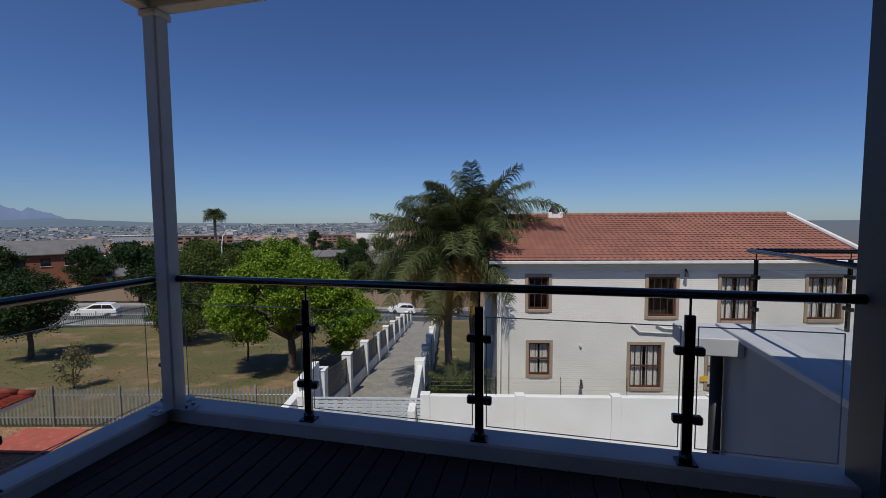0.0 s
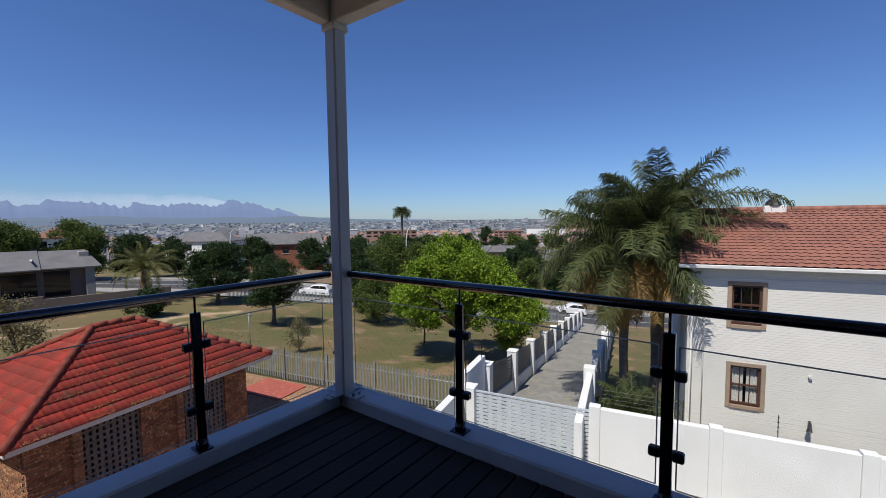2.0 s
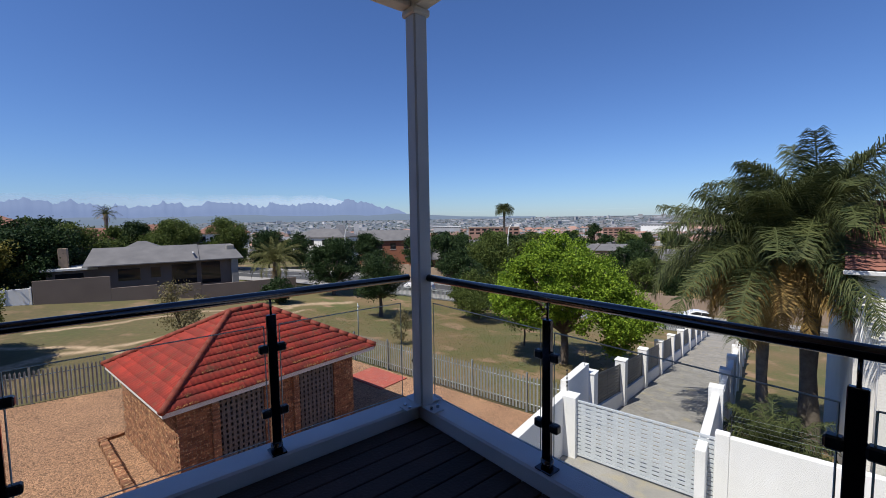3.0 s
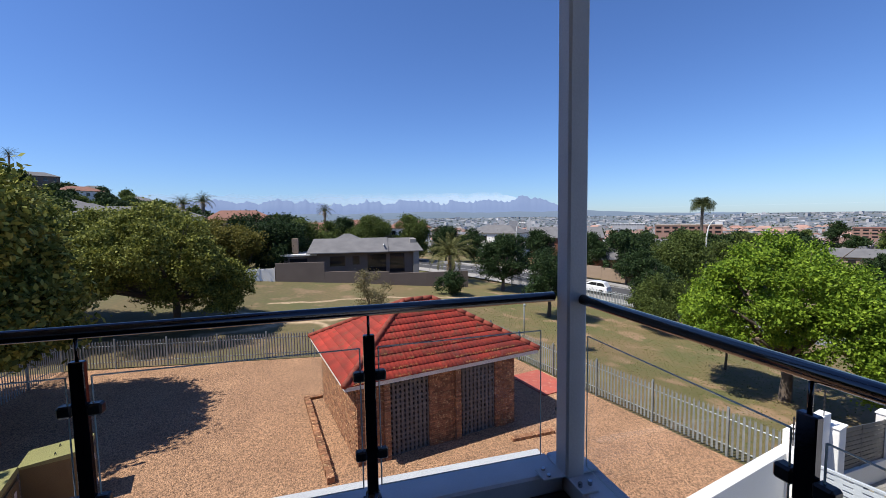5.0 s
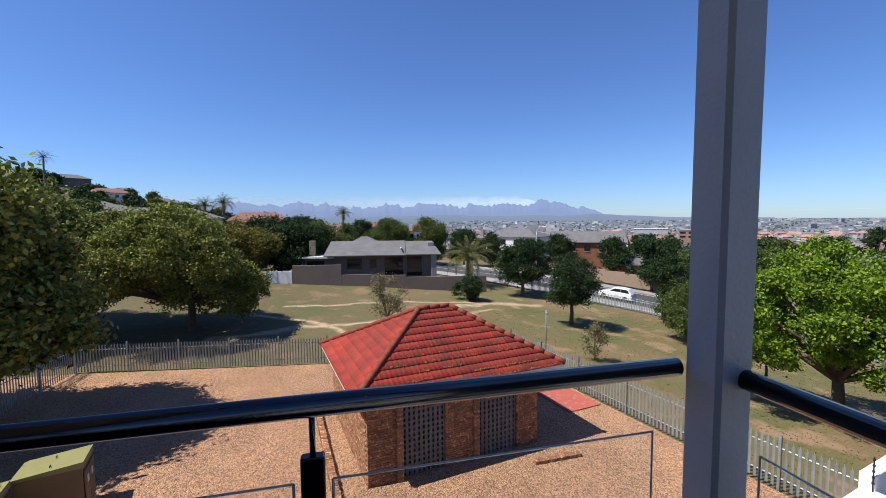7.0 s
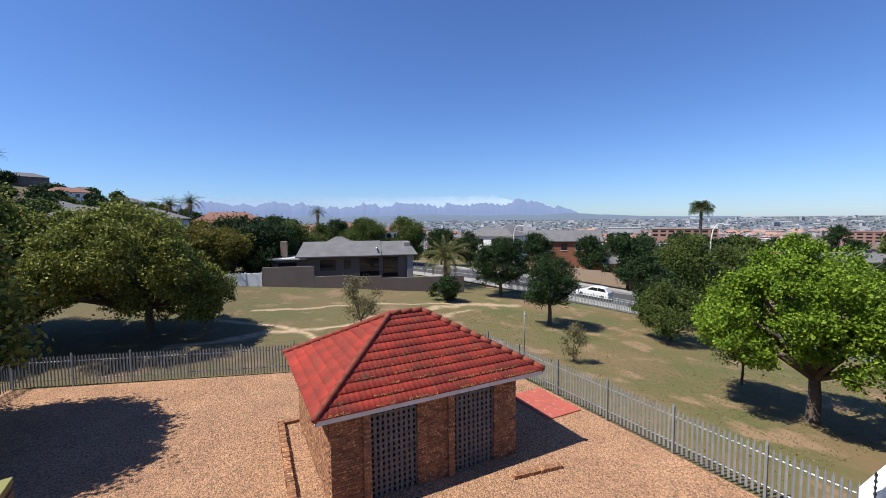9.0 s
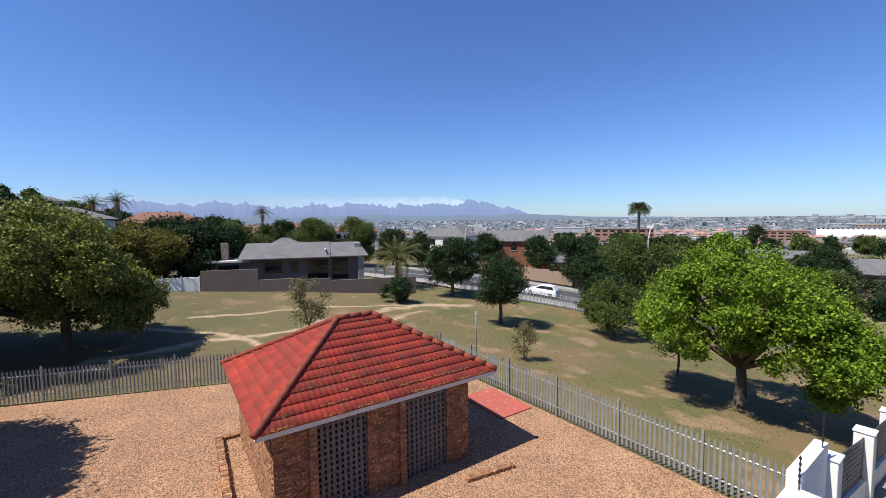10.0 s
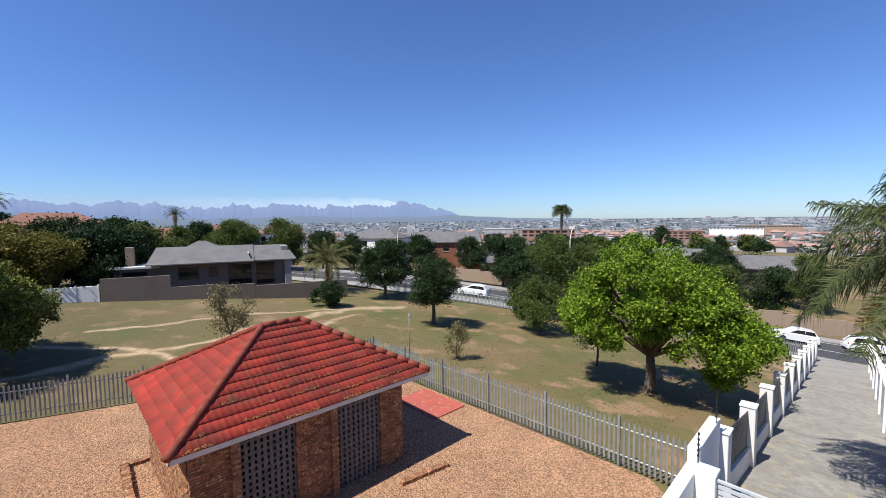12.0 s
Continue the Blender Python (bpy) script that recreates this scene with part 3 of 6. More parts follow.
def palm(name, label, x, y, z0, trunk_h, r, fronds, length, seed, dry=8, width=0.55, leaflets=46, bias=(0, 0), leafm=None):
    leafm = leafm or FROND
    g = np.random.default_rng(seed)
    root = thing(name, label, "palm tree", at=pose(x, y, z0))
    if trunk_h > 0.3:
        pts = [(0.05 * math.sin(i), 0.04 * math.cos(i * 1.3), trunk_h * i / 10) for i in range(11)]
        part("trunk", tube(pts, [r * (1.5 - 0.05 * i) if i < 3 else r * (1.12 if i % 2 else 1.0) for i in range(11)], 12), PALMBARK, root, smooth=True)
    head = Vector((0, 0, trunk_h))
    for i in range(fronds + dry):
        a = i * 2.39996 + g.uniform(-0.2, 0.2)
        isdry = i >= fronds
        e = 0.84 * i / fronds if not isdry else 1.25
        L = length * g.uniform(0.82, 1.1) * (0.62 if isdry else (0.72 + 0.28 * min(1, e * 2.5)) * (1 - 0.25 * max(0, e - 0.6)))
        rise = radians(84 - 92 * e) if not isdry else radians(g.uniform(-62, 2))
        bend = radians(38 + 62 * min(1, e * 2.0)) * g.uniform(0.75, 1.25) if not isdry else radians(60)
        dx, dy = math.cos(a) + bias[0] * (0.4 + e), math.sin(a) + bias[1] * (0.4 + e)
        pts, q = frond_shape(g, L, rise, bend, leaflets, width * (0.8 if isdry else 1), (dx, dy))
        fr = part("dry_frond" if isdry else "frond", tube(pts, [0.04 * (1 - k / 11) + 0.007 for k in range(11)], 5), FROND_DRY if isdry else leafm, root, "brown drooping dead frond" if isdry else "")
        fr.location = head
        lf = new("leaflet_spray", fast_mesh("leaflet_spray", q, 2, FROND_DRY if isdry else leafm))
        lf.parent = fr
    return root


# ---------------------------------------------------------------- own balcony
CX, FY = -2.90, 2.69     # corner of the balustrade
FX1 = 1.60               # end of the front run


def build_balcony():
    # planks run away from the front kerb
    floor = thing("floor", "dark brown wooden deck of grooved planks", "floor", kind="structure")
    part("slab", span(CX - 0.1, 4.2, -3.2, FY + 0.1, -0.42, -0.035), CURB, floor)
    x, k = CX + 0.06, 0
    plank = None
    while x < 2.2:
        shape = span(-0.068, 0.068, -3.0, FY - 0.062, -0.03, 0.0, 0.004)
        if plank is None:
            plank = mesh("plank", *shape, DECK)
        ob = new("plank", plank)
        ob.parent, ob.location = floor, (x + 0.07, 0, 0)
        x += 0.145
    solid("kerb_front", span(CX - 0.15, FX1, FY - 0.058, FY + 0.15, -0.45, 0.1, 0.012), CURB, "white painted concrete balcony kerb", "kerb", kind="structure")
    solid("kerb_side", span(CX - 0.15, CX + 0.058, -3.2, FY - 0.061, -0.45, 0.1, 0.012), CURB, "white painted concrete balcony kerb", "kerb", kind="structure")

    solid("slab_edge", span(CX - 0.62, CX - 0.152, -3.2, FY + 0.15, -0.45, -0.17, 0.01), CURB, "projecting edge of the concrete balcony slab", "slab", kind="structure")
    # roof column at the corner, with base plates
    col = thing("roof_column", "white painted square timber column at the balcony corner", "column", "roof columns", at=pose(CX + 0.07, FY - 0.03, 0.1))
    part("shaft", box(0.117, 0.117, 2.92, bev=0.012), POST_PAINT, col)
    part("base_plate", box(0.34, 0.10, 0.012, 0.02, 0.0, 0.0, bev=0.003), POST_PAINT, col)
    part("base_plate", box(0.10, 0.34, 0.012, 0.0, -0.02, 0.0125, bev=0.003), POST_PAINT, col)
    part("capital", box(0.15, 0.15, 0.05, z=2.87, bev=0.01), BEAM, col)
    for bx, by in ((0.14, 0.03), (0.14, -0.03), (-0.15, 0.03), (0.03, -0.15), (-0.03, -0.15)):
        part("bolt", tube([(bx, by, 0.01), (bx, by, 0.035)], 0.012, 6), STEEL, col)
    part("hook", tube([(-0.055, -0.03, 0.33), (-0.085, -0.03, 0.33)], 0.016, 8), CLAMP, col, "small black fitting")
    # this column is coloured near-black: its deep shade is put into the paint
    col2 = thing("roof_column", "square column beside the wing, painted dark for deep shade", "column", "roof columns", at=pose(FX1 + 0.06, FY - 0.05, -0.0))
    part("shaft", box(0.26, 0.26, 3.05, bev=0.012), GATE_DARK, col2)

    # roof
    solid("ceiling", span(CX - 0.25, 5.2, -3.4, FY + 0.25, 3.3, 3.42), BEAM, "pale boarded balcony roof soffit", "ceiling", kind="structure")
    solid("beam_front", span(CX - 0.01, 4.4, FY - 0.09, FY + 0.03, 3.02, 3.3, 0.008), BEAM, "cream painted timber roof beam", "beam", kind="structure")
    solid("beam_side", span(CX - 0.01, CX + 0.10, -3.2, FY - 0.093, 3.02, 3.3, 0.008), BEAM, "cream painted timber roof beam", "beam", kind="structure")
    # house behind the deck, closing the place
    solid("wall_back", join(span(CX - 0.1, -1.6, -3.4, -3.2, 0, 3.3), span(1.4, 4.4, -3.4, -3.2, 0, 3.3), span(-1.6, 1.4, -3.4, -3.2, 2.15, 3.3)), WHITE, "white plastered house wall", "wall", kind="structure")
    solid("sliding_door", join(span(-1.6, 1.4, -3.33, -3.29, 0, 2.15)), PANE, "dark glazed sliding door", "door", kind="structure")
    solid("wall_side", span(4.2, 4.4, -3.2, FY, 0.0, 3.3), WHITE, "white plastered house wall", "wall", kind="structure")
    solid("house_body", span(CX - 0.1, 4.4, -9.5, FY - 0.2, DZ - 1.2, -0.45), WHITE, "white plastered storey below the balcony", "wall", kind="structure")
    solid("house_upper", span(CX + 0.4, 9, -9.5, -3.41, -0.45, 3.6), WHITE, "white plastered house behind the balcony", "wall", kind="structure")

    # balustrade
    rail = thing("balustrade", "glass balustrade with dark polished steel rail and clamped posts", "balustrade")
    zr = 1.085
    part("handrail", tube([(CX + 0.10, FY, zr), (FX1 - 0.07, FY, zr)], 0.027, 18), DARKSTEEL, rail, "dark polished steel handrail", True)
    part("handrail", tube([(CX, FY - 0.10, zr), (CX, -3.15, zr)], 0.027, 18), DARKSTEEL, rail, "dark polished steel handrail", True)

    def post(x, y, along, inner):
        """Flat twin-bar post with a thin rail stem and two glass clamps."""
        sx, sy = (0.055, 0.03) if along == "x" else (0.03, 0.055)
        p = part("post", box(sx, sy, 0.86, x, y, 0.105, bev=0.004), DARKSTEEL, rail)
        part("foot", box(0.11, 0.09, 0.012, x, y, 0.1, bev=0.003), DARKSTEEL, p)
        part("collar", tube([(x, y, 0.11), (x, y, 0.16)], 0.036, 12), DARKSTEEL, p, smooth=True)
        part("stem", tube([(x, y, 0.96), (x, y, zr - 0.02)], 0.007, 8), DARKSTEEL, p, smooth=True)
        for z in (0.36, 0.76):
            for sg in (-1, 1):
                if along == "x":
                    part("clamp", box(0.055, 0.045, 0.05, x + sg * 0.052, y, z - 0.025, bev=0.008), CLAMP, p)
                else:
                    part("clamp", box(0.045, 0.055, 0.05, x, y + sg * 0.052, z - 0.025, bev=0.008), CLAMP, p)

    fx = (-1.70, -0.48, 0.72)
    for x in fx:
        post(x, FY, "x", -1)
    sy = (1.58, 0.40, -0.78, -1.96)
    for y in sy:
        post(CX, y, "y", 1)

    def sheet(a, b, fixed, along):
        z0, z1 = 0.19, 0.90
        if along == "x":
            pane = span(a, b, fixed - 0.004, fixed + 0.004, z0, z1)
            rims = (tube([(a, fixed, z1), (b, fixed, z1)], 0.0035, 4), tube([(a, fixed, z0), (b, fixed, z0)], 0.0035, 4),
                    tube([(a, fixed, z0), (a, fixed, z1)], 0.0035, 4), tube([(b, fixed, z0), (b, fixed, z1)], 0.0035, 4))
        else:
            pane = span(fixed - 0.004, fixed + 0.004, a, b, z0, z1)
            rims = (tube([(fixed, a, z1), (fixed, b, z1)], 0.0035, 4), tube([(fixed, a, z0), (fixed, b, z0)], 0.0035, 4),
                    tube([(fixed, a, z0), (fixed, a, z1)], 0.0035, 4), tube([(fixed, b, z0), (fixed, b, z1)], 0.0035, 4))
        p = part("glass_pane", pane, GLASS, rail, "clear glass pane")
        p.visible_shadow = False
        part("pane_edge", join(*rims), GLASS_EDGE, p)

    xs = [CX + 0.13, *fx, FX1 - 0.1]
    for a, b in zip(xs, xs[1:]):
        sheet(a + 0.045, b - 0.045, FY, "x")
    ys = [FY - 0.13, *sy, -3.1]
    for a, b in zip(ys, ys[1:]):
        sheet(b + 0.045, a - 0.045, CX, "y")

    # the wing that juts out beside the balcony
    solid("wing_wall", join(span(2.3, 4.4, FY + 0.3, 6.3, DZ - 1, 0.02)), WINGPAINT, "pale grey plastered wing below a second balcony", "wall", kind="structure")
    solid("wing_coping", span(2.22, 4.4, FY + 0.2, 6.4, 0.023, 0.1, 0.01), CURB, "white painted wing coping", "kerb", kind="structure")
    solid("wing_canopy", span(1.72, 2.29, 5.7, 6.5, -0.16, 0.06, 0.01), CURB, "grey concrete canopy slab beside the wing", "canopy", kind="structure")
    solid("wing_post", tube([(2.2, 6.25, DZ - 0.6), (2.2, 6.25, -0.17)], 0.075, 12), BLACK, "dark steel post under the canopy", "post", kind="structure", smooth=True)
    r2 = thing("wing_balustrade", "glass balustrade on the wing with steel rail", "balustrade")
    part("handrail", tube([(2.5, FY + 0.35, 1.1), (2.5, 6.2, 1.1), (4.3, 6.2, 1.1)], 0.027, 14), DARKSTEEL, r2, smooth=True)
    for x, y in ((2.5, 3.75), (2.5, 6.0), (3.6, 6.2)):
        p = part("post", box(0.03, 0.055, 0.9, x, y, 0.1, bev=0.004), DARKSTEEL, r2)
        part("stem", tube([(x, y, 1.0), (x, y, 1.08)], 0.007, 6), DARKSTEEL, p)
        for z in (0.36, 0.76):
            part("clamp", box(0.045, 0.15, 0.05, x, y, z, bev=0.008), CLAMP, p)
    p = part("glass_pane", span(2.497, 2.503, 3.85, 5.9, 0.19, 0.9), GLASS, r2)
    p.visible_shadow = False


build_balcony()


# ---------------------------------------------------------------- gravel yard
def yard_surfaces():
    corners = [(-24.7, 11.1), (-10.2, 14.35), (-8.0, 13.2), (-5.6, 3.0), (-5.6, -16), (-28.2, -16), (-28.0, -12.8)]
    solid("gravel_yard", ([(x, y, G) for x, y in corners], [tuple(range(len(corners)))[::-1]]), GRAVEL, "tan crushed gravel covering the yard", "gravel", kind="structure")
    g = np.random.default_rng(4)
    n = 16000
    u = g.uniform(0, 1, (n, 2))
    x = -9 - 16.5 * u[:, 0] ** 0.8
    y = -9 + 20 * u[:, 1]
    r = g.uniform(0.012, 0.03, n)
    dirs = np.array([(1, 0, 0), (0, 1, 0), (-1, 0, 0), (0, -1, 0), (0, 0, 0.8), (0, 0, -0.5)])
    v = (dirs[None] * (r[:, None, None] * g.uniform(0.6, 1.3, (n, 6, 1))) + np.stack([x, y, np.full(n, G + 0.008)], 1)[:, None, :]).reshape(-1, 3)
    fs = []
    for i in range(n):
        k = i * 6
        fs += [(k, k + 1, k + 4), (k + 1, k + 2, k + 4), (k + 2, k + 3, k + 4), (k + 3, k, k + 4)]
    solid("loose_gravel", (v.tolist(), fs), GRAVELSTONE, "loose tan and brown gravel stones", "gravel", kind="stuff")
    m = pose(-18.7, 11.35, G, 0, 0, YARD)
    slab = solid("red_slab", box(2.6, 1.75, 0.05, bev=0.01), REDSLAB, "faded red painted concrete slab by the fence", "slab", kind="structure")
    slab.matrix_basis = m


yard_surfaces()


def brick_row(name, label, x, y, rz, n, seed):
    """A low edging of bricks laid on the gravel, each brick apart."""
    g = random.Random(seed)
    root = thing(name, label, "brick edging", at=pose(x, y, G, 0, 0, rz))
    me = mesh("brick", *box(0.23, 0.108, 0.11 if n < 20 else 0.22, bev=0.006), BRICK)
    for i in range(n):
        b = new("brick", me)
        b.parent = root
        b.matrix_basis = pose(g.uniform(-0.012, 0.012), i * 0.118, 0.0 + g.uniform(0, 0.015), g.uniform(-2, 2), g.uniform(-2, 2), g.uniform(-4, 4))
    return root


brick_row("brick_edging", "row of old bricks edging a gravel bed", -13.7, 1.30, 98.6, 56, 1)
brick_row("brick_edging", "row of old bricks edging a gravel bed", -20.2, 0.42, 11, 9, 4)
brick_row("brick_edging", "short row of loose bricks sunk in gravel", -14.27, 7.74, 2.3, 15, 2)


# ---------------------------------------------------------------- brick hut with a red hipped roof
def hut():
    root = thing("brick_hut", "small brown face-brick hut with red hipped tile roof", "hut", at=pose(-13.97, 1.81, 0, 0, 0, YARD))
    ez, top = -3.95, -4.02
    x0, x1, y0, y1 = -6.2, -0.25, 0.42, 6.76
    # mortar core of the walls, with the two screens left open
    pil = ((y0, 1.57), (3.05, 4.32), (5.85, y1))
    core = [span(x1 - 0.2, x1 - 0.02, a + 0.02, b - 0.02, G - 0.1, top) for a, b in pil]
    core += [span(x0, x1 - 0.02, y0 + 0.02, y0 + 0.2, G - 0.1, top), span(x0, x1 - 0.02, y1 - 0.2, y1 - 0.02, G - 0.1, top), span(x0, x0 + 0.2, y0, y1, G - 0.1, top)]
    wall = part("wall", join(*core), MORTAR, root, "brown face-brick wall")
    # floor coloured near-black, for the shade within the hut
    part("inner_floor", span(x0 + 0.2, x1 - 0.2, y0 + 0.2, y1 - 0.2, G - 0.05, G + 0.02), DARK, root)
    part("soffit", span(-6.4, -0.02, 0.05, 7.68, ez - 0.02, ez), FASCIA, root)
    # bricks
    bl, bh, bd = 0.222, 0.066, 0.1
    me = mesh("brick", *box(bl - 0.012, bd, bh, bev=0.004), BRICK)
    me2 = mesh("brick", *box(bd, bl - 0.012, bh, bev=0.004), BRICK)
    g = random.Random(6)
    rest, made = [], 0
    course = 0.077
    rows = int((top - G) / course)
    for r in range(rows):
        z = G + 0.005 + r * course
        for a, b in pil:
            n = max(2, round((b - a) / bl))
            w = (b - a) / n
            for i in range(n + (r % 2)):
                c0 = a + (i - 0.5 * (r % 2)) * w
                lo, hi = max(a, c0), min(b, c0 + w)
                if hi - lo < 0.04:
                    continue
                xx = x1 - 0.045 + g.uniform(-0.004, 0.008)
                if hi - lo > w * 0.9 and made < 290:
                    ob = new("brick", me2)
                    ob.parent, ob.location = wall, (xx, (lo + hi) / 2, z)
                    made += 1
                else:
                    rest.append(box(bd, hi - lo - 0.012, bh, xx, (lo + hi) / 2, z))
        for yy in (y0 + 0.045, y1 - 0.045):
            n = int((x1 - 0.1 - x0) / bl)
            for i in range(n):
                rest.append(box(bl - 0.012, bd, bh, x0 + 0.1 + (i + 0.5 * (r % 2)) * bl, yy + g.uniform(-0.006, 0.006), z))
    ob = part("brickwork", join(*rest), BRICK_STUFF, wall)
    ob["kind"] = "stuff"
    # projecting piers beside the screens
    pier_brick = mesh("brick", *box(0.14, 0.215, 0.066, bev=0.004), BRICK)
    for a in (1.33, 4.06):
        pier = part("pier", span(x1 - 0.02, x1 + 0.11, a + 0.02, a + 0.22, G, top), MORTAR, root, "projecting brick pier")
        for r in range(rows):
            ob = new("brick", pier_brick)
            ob.parent, ob.location = pier, (x1 + 0.05 + g.uniform(-0.004, 0.004), a + 0.12, G + 0.005 + r * course)
    # screen walls of pierced blocks
    def block(w, h):
        t, hw, hh = 0.09, w * 0.42, h * 0.62
        o = [span(0, t, -w / 2, -hw / 2, 0, h), span(0, t, hw / 2, w / 2, 0, h), span(0, t, -hw / 2, hw / 2, 0, (h - hh) / 2), span(0, t, -hw / 2, hw / 2, (h + hh) / 2, h)]
        return join(*o)
    for a, b in ((1.57, 3.05), (4.32, 5.85)):
        # near-black sheet behind the blocks paints the shade seen through their holes
        sc = part("screen_wall", span(x1 - 0.32, x1 - 0.30, a, b, G, top), DARK, root, "grey pierced concrete block screen with painted shade behind")
        cols = 9
        w = (b - a) / cols
        nr = 15
        h = (top - G) / nr
        bm_ = mesh("screen_block", *block(w - 0.002, h - 0.002), SCREEN)
        for i in range(cols):
            for r in range(nr):
                ob = new("screen_block", bm_)
                ob.parent, ob.location = sc, (x1 - 0.16, a + (i + 0.5) * w, G + r * h)
    # fascia and gutter
    W, L = 6.42, 7.74
    f = [span(-0.03, 0.0, 0, L, ez - 0.02, ez + 0.15), span(-W, -W + 0.03, 0, L, ez - 0.02, ez + 0.15),
         span(-W, 0, 0, 0.03, ez - 0.02, ez + 0.15), span(-W, 0, L - 0.03, L, ez - 0.02, ez + 0.15)]
    for q in f:
        part("fascia", q, FASCIA, root, "white painted fascia board")
    # roof
    rz, ra, rb = -1.98, 3.30, 4.60
    ze = ez + 0.13
    A, B, C, D = Vector((0.04, -0.04, ze)), Vector((0.04, L + 0.04, ze)), Vector((-W - 0.04, L + 0.04, ze)), Vector((-W - 0.04, -0.04, ze))
    R0, R1 = Vector((-W / 2, ra, rz)), Vector((-W / 2, rb, rz))
    roof = part("roof", ([A, B, C, D, R0, R1], [(0, 1, 5, 4), (1, 2, 5), (2, 3, 4, 5), (3, 0, 4)]), TILE_RED_STUFF, root, "red painted interlocking roof tiles")
    tw, tl = 0.335, 0.345

    def tile_shape(gap):
        """Double-roll tile: x across, y up the slope, z off the slope."""
        n = 8
        v, fc = [], []
        for yy, lift in ((0, 0.046), (tl + 0.04, 0.012)):
            for i in range(n + 1):
                t = i / n
                v.append((t * tw, yy, lift + 0.008 * math.cos(t * 4 * math.pi)))
        for i in range(n + 1):
            v.append((i / n * tw, 0, 0.002))
        for i in range(n):
            fc.append((i, i + 1, n + 2 + i, n + 1 + i))
            fc.append((2 * n + 2 + i, 2 * n + 3 + i, i + 1, i))
        return v, fc
    base = tile_shape(0)
    shared = mesh("roof_tile", *base, TILE_RED, True)
    count = 0
    left = []
    for p, q, e0, e1 in ((A, B, R0, R1), (D, A, R0, R0), (B, C, R1, R1), (C, D, R1, R0)):
        ax = (q - p).normalized()
        up = (e0 - p) - ax * (e0 - p).dot(ax)
        slope = up.length
        up.normalize()
        nrm = ax.cross(up)
        m = Matrix((ax, up, nrm)).transposed().to_4x4()
        m.translation = p
        wide, l0, l1 = (q - p).length, (e0 - p).dot(ax), (e1 - p).dot(ax)
        detailed = p is A or p is D
        for r in range(int(slope / tl) + 1):
            ya = r * tl
            lo, hi = l0 * ya / slope, wide - (wide - l1) * ya / slope
            lo2, hi2 = l0 * min(1, (ya + tl) / slope), wide - (wide - l1) * min(1, (ya + tl) / slope)
            for i in range(int(wide / tw) + 1):
                xa = i * tw
                if xa + tw < lo or xa > hi or ya > slope - 0.05:
                    continue
                full = xa >= lo2 - 0.01 and xa + tw <= hi2 + 0.01 and ya + tl < slope
                if full and detailed and count < 298:
                    ob = new("roof_tile", shared)
                    ob.parent = roof
                    ob.matrix_basis = m @ pose(xa, ya, 0)
                    count += 1
                else:
                    bm = bmesh.new()
                    vs = [bm.verts.new((v[0] + xa, v[1] + ya, v[2])) for v in base[0]]
                    for fc in base[1]:
                        bm.faces.new([vs[k] for k in fc])
                    cuts = [((0, 0, 0), Vector((l0, slope, 0)).cross(Vector((0, 0, 1))), False), ((wide, 0, 0), Vector((wide - l1, -slope, 0)).cross(Vector((0, 0, 1))), False)]
                    for co, no, _ in cuts:
                        side = no if no.dot(Vector((wide / 2, 0, 0)) - Vector(co)) < 0 else -no
                        bmesh.ops.bisect_plane(bm, geom=bm.verts[:] + bm.edges[:] + bm.faces[:], plane_co=co, plane_no=side, clear_outer=True)
                    bmesh.ops.bisect_plane(bm, geom=bm.verts[:] + bm.edges[:] + bm.faces[:], plane_co=(0, slope, 0), plane_no=(0, 1, 0), clear_outer=True)
                    bm.verts.index_update()
                    left.append(([m @ v.co for v in bm.verts], [tuple(v.index for v in fc.verts) for fc in bm.faces]))
                    bm.free()
    rest_ob = part("cut_tiles", join(*left), TILE_RED_STUFF, roof, smooth=True)
    rest_ob["kind"] = "stuff"
    # hip and ridge caps in mortar
    for a, b in ((A, R0), (B, R1), (C, R1), (D, R0), (R0, R1)):
        d = (b - a)
        n = max(3, int(d.length / 0.40))
        for i in range(n):
            s, e = a + d * (i / n) + Vector((0, 0, 0.048)), a + d * ((i + 1.04) / n) + Vector((0, 0, 0.045))
            part("ridge_cap", tube([s, e], [0.104, 0.098], 10), RIDGE_RED, roof, smooth=True)
    # lichen tufts
    g2 = np.random.default_rng(2)
    ax, up = (B - A).normalized(), Vector()
    up = (R0 - A) - ax * (R0 - A).dot(ax)
    sl = up.length
    up.normalize()
    nrm = ax.cross(up)
    qs = []
    for i in range(1500):
        t = abs(g2.normal(0, 0.24))
        yy = (int(t * sl / tl) * tl + g2.uniform(0, 0.05))
        xx = g2.uniform(0.3 + yy, 7.4 - yy)
        if noise.noise(Vector((xx * 1.1, yy * 2, 0))) < -0.05 or yy > sl * 0.7:
            continue
        c = A + ax * xx + up * yy + nrm * 0.056
        for k in range(3):
            o = Vector(g2.normal(0, 0.018, 3))
            s = g2.uniform(0.004, 0.012)
            qs.append([c + o - ax * s, c + o + up * s, c + o + ax * s, c + o - up * s + nrm * 0.004])
    li = new("lichen", fast_mesh("lichen", np.array([[list(p) for p in q] for q in qs]), 2, LICHEN))
    li.parent, li["label"] = roof, "orange lichen on tiles"
    li["kind"] = "stuff"
    return root


hut()


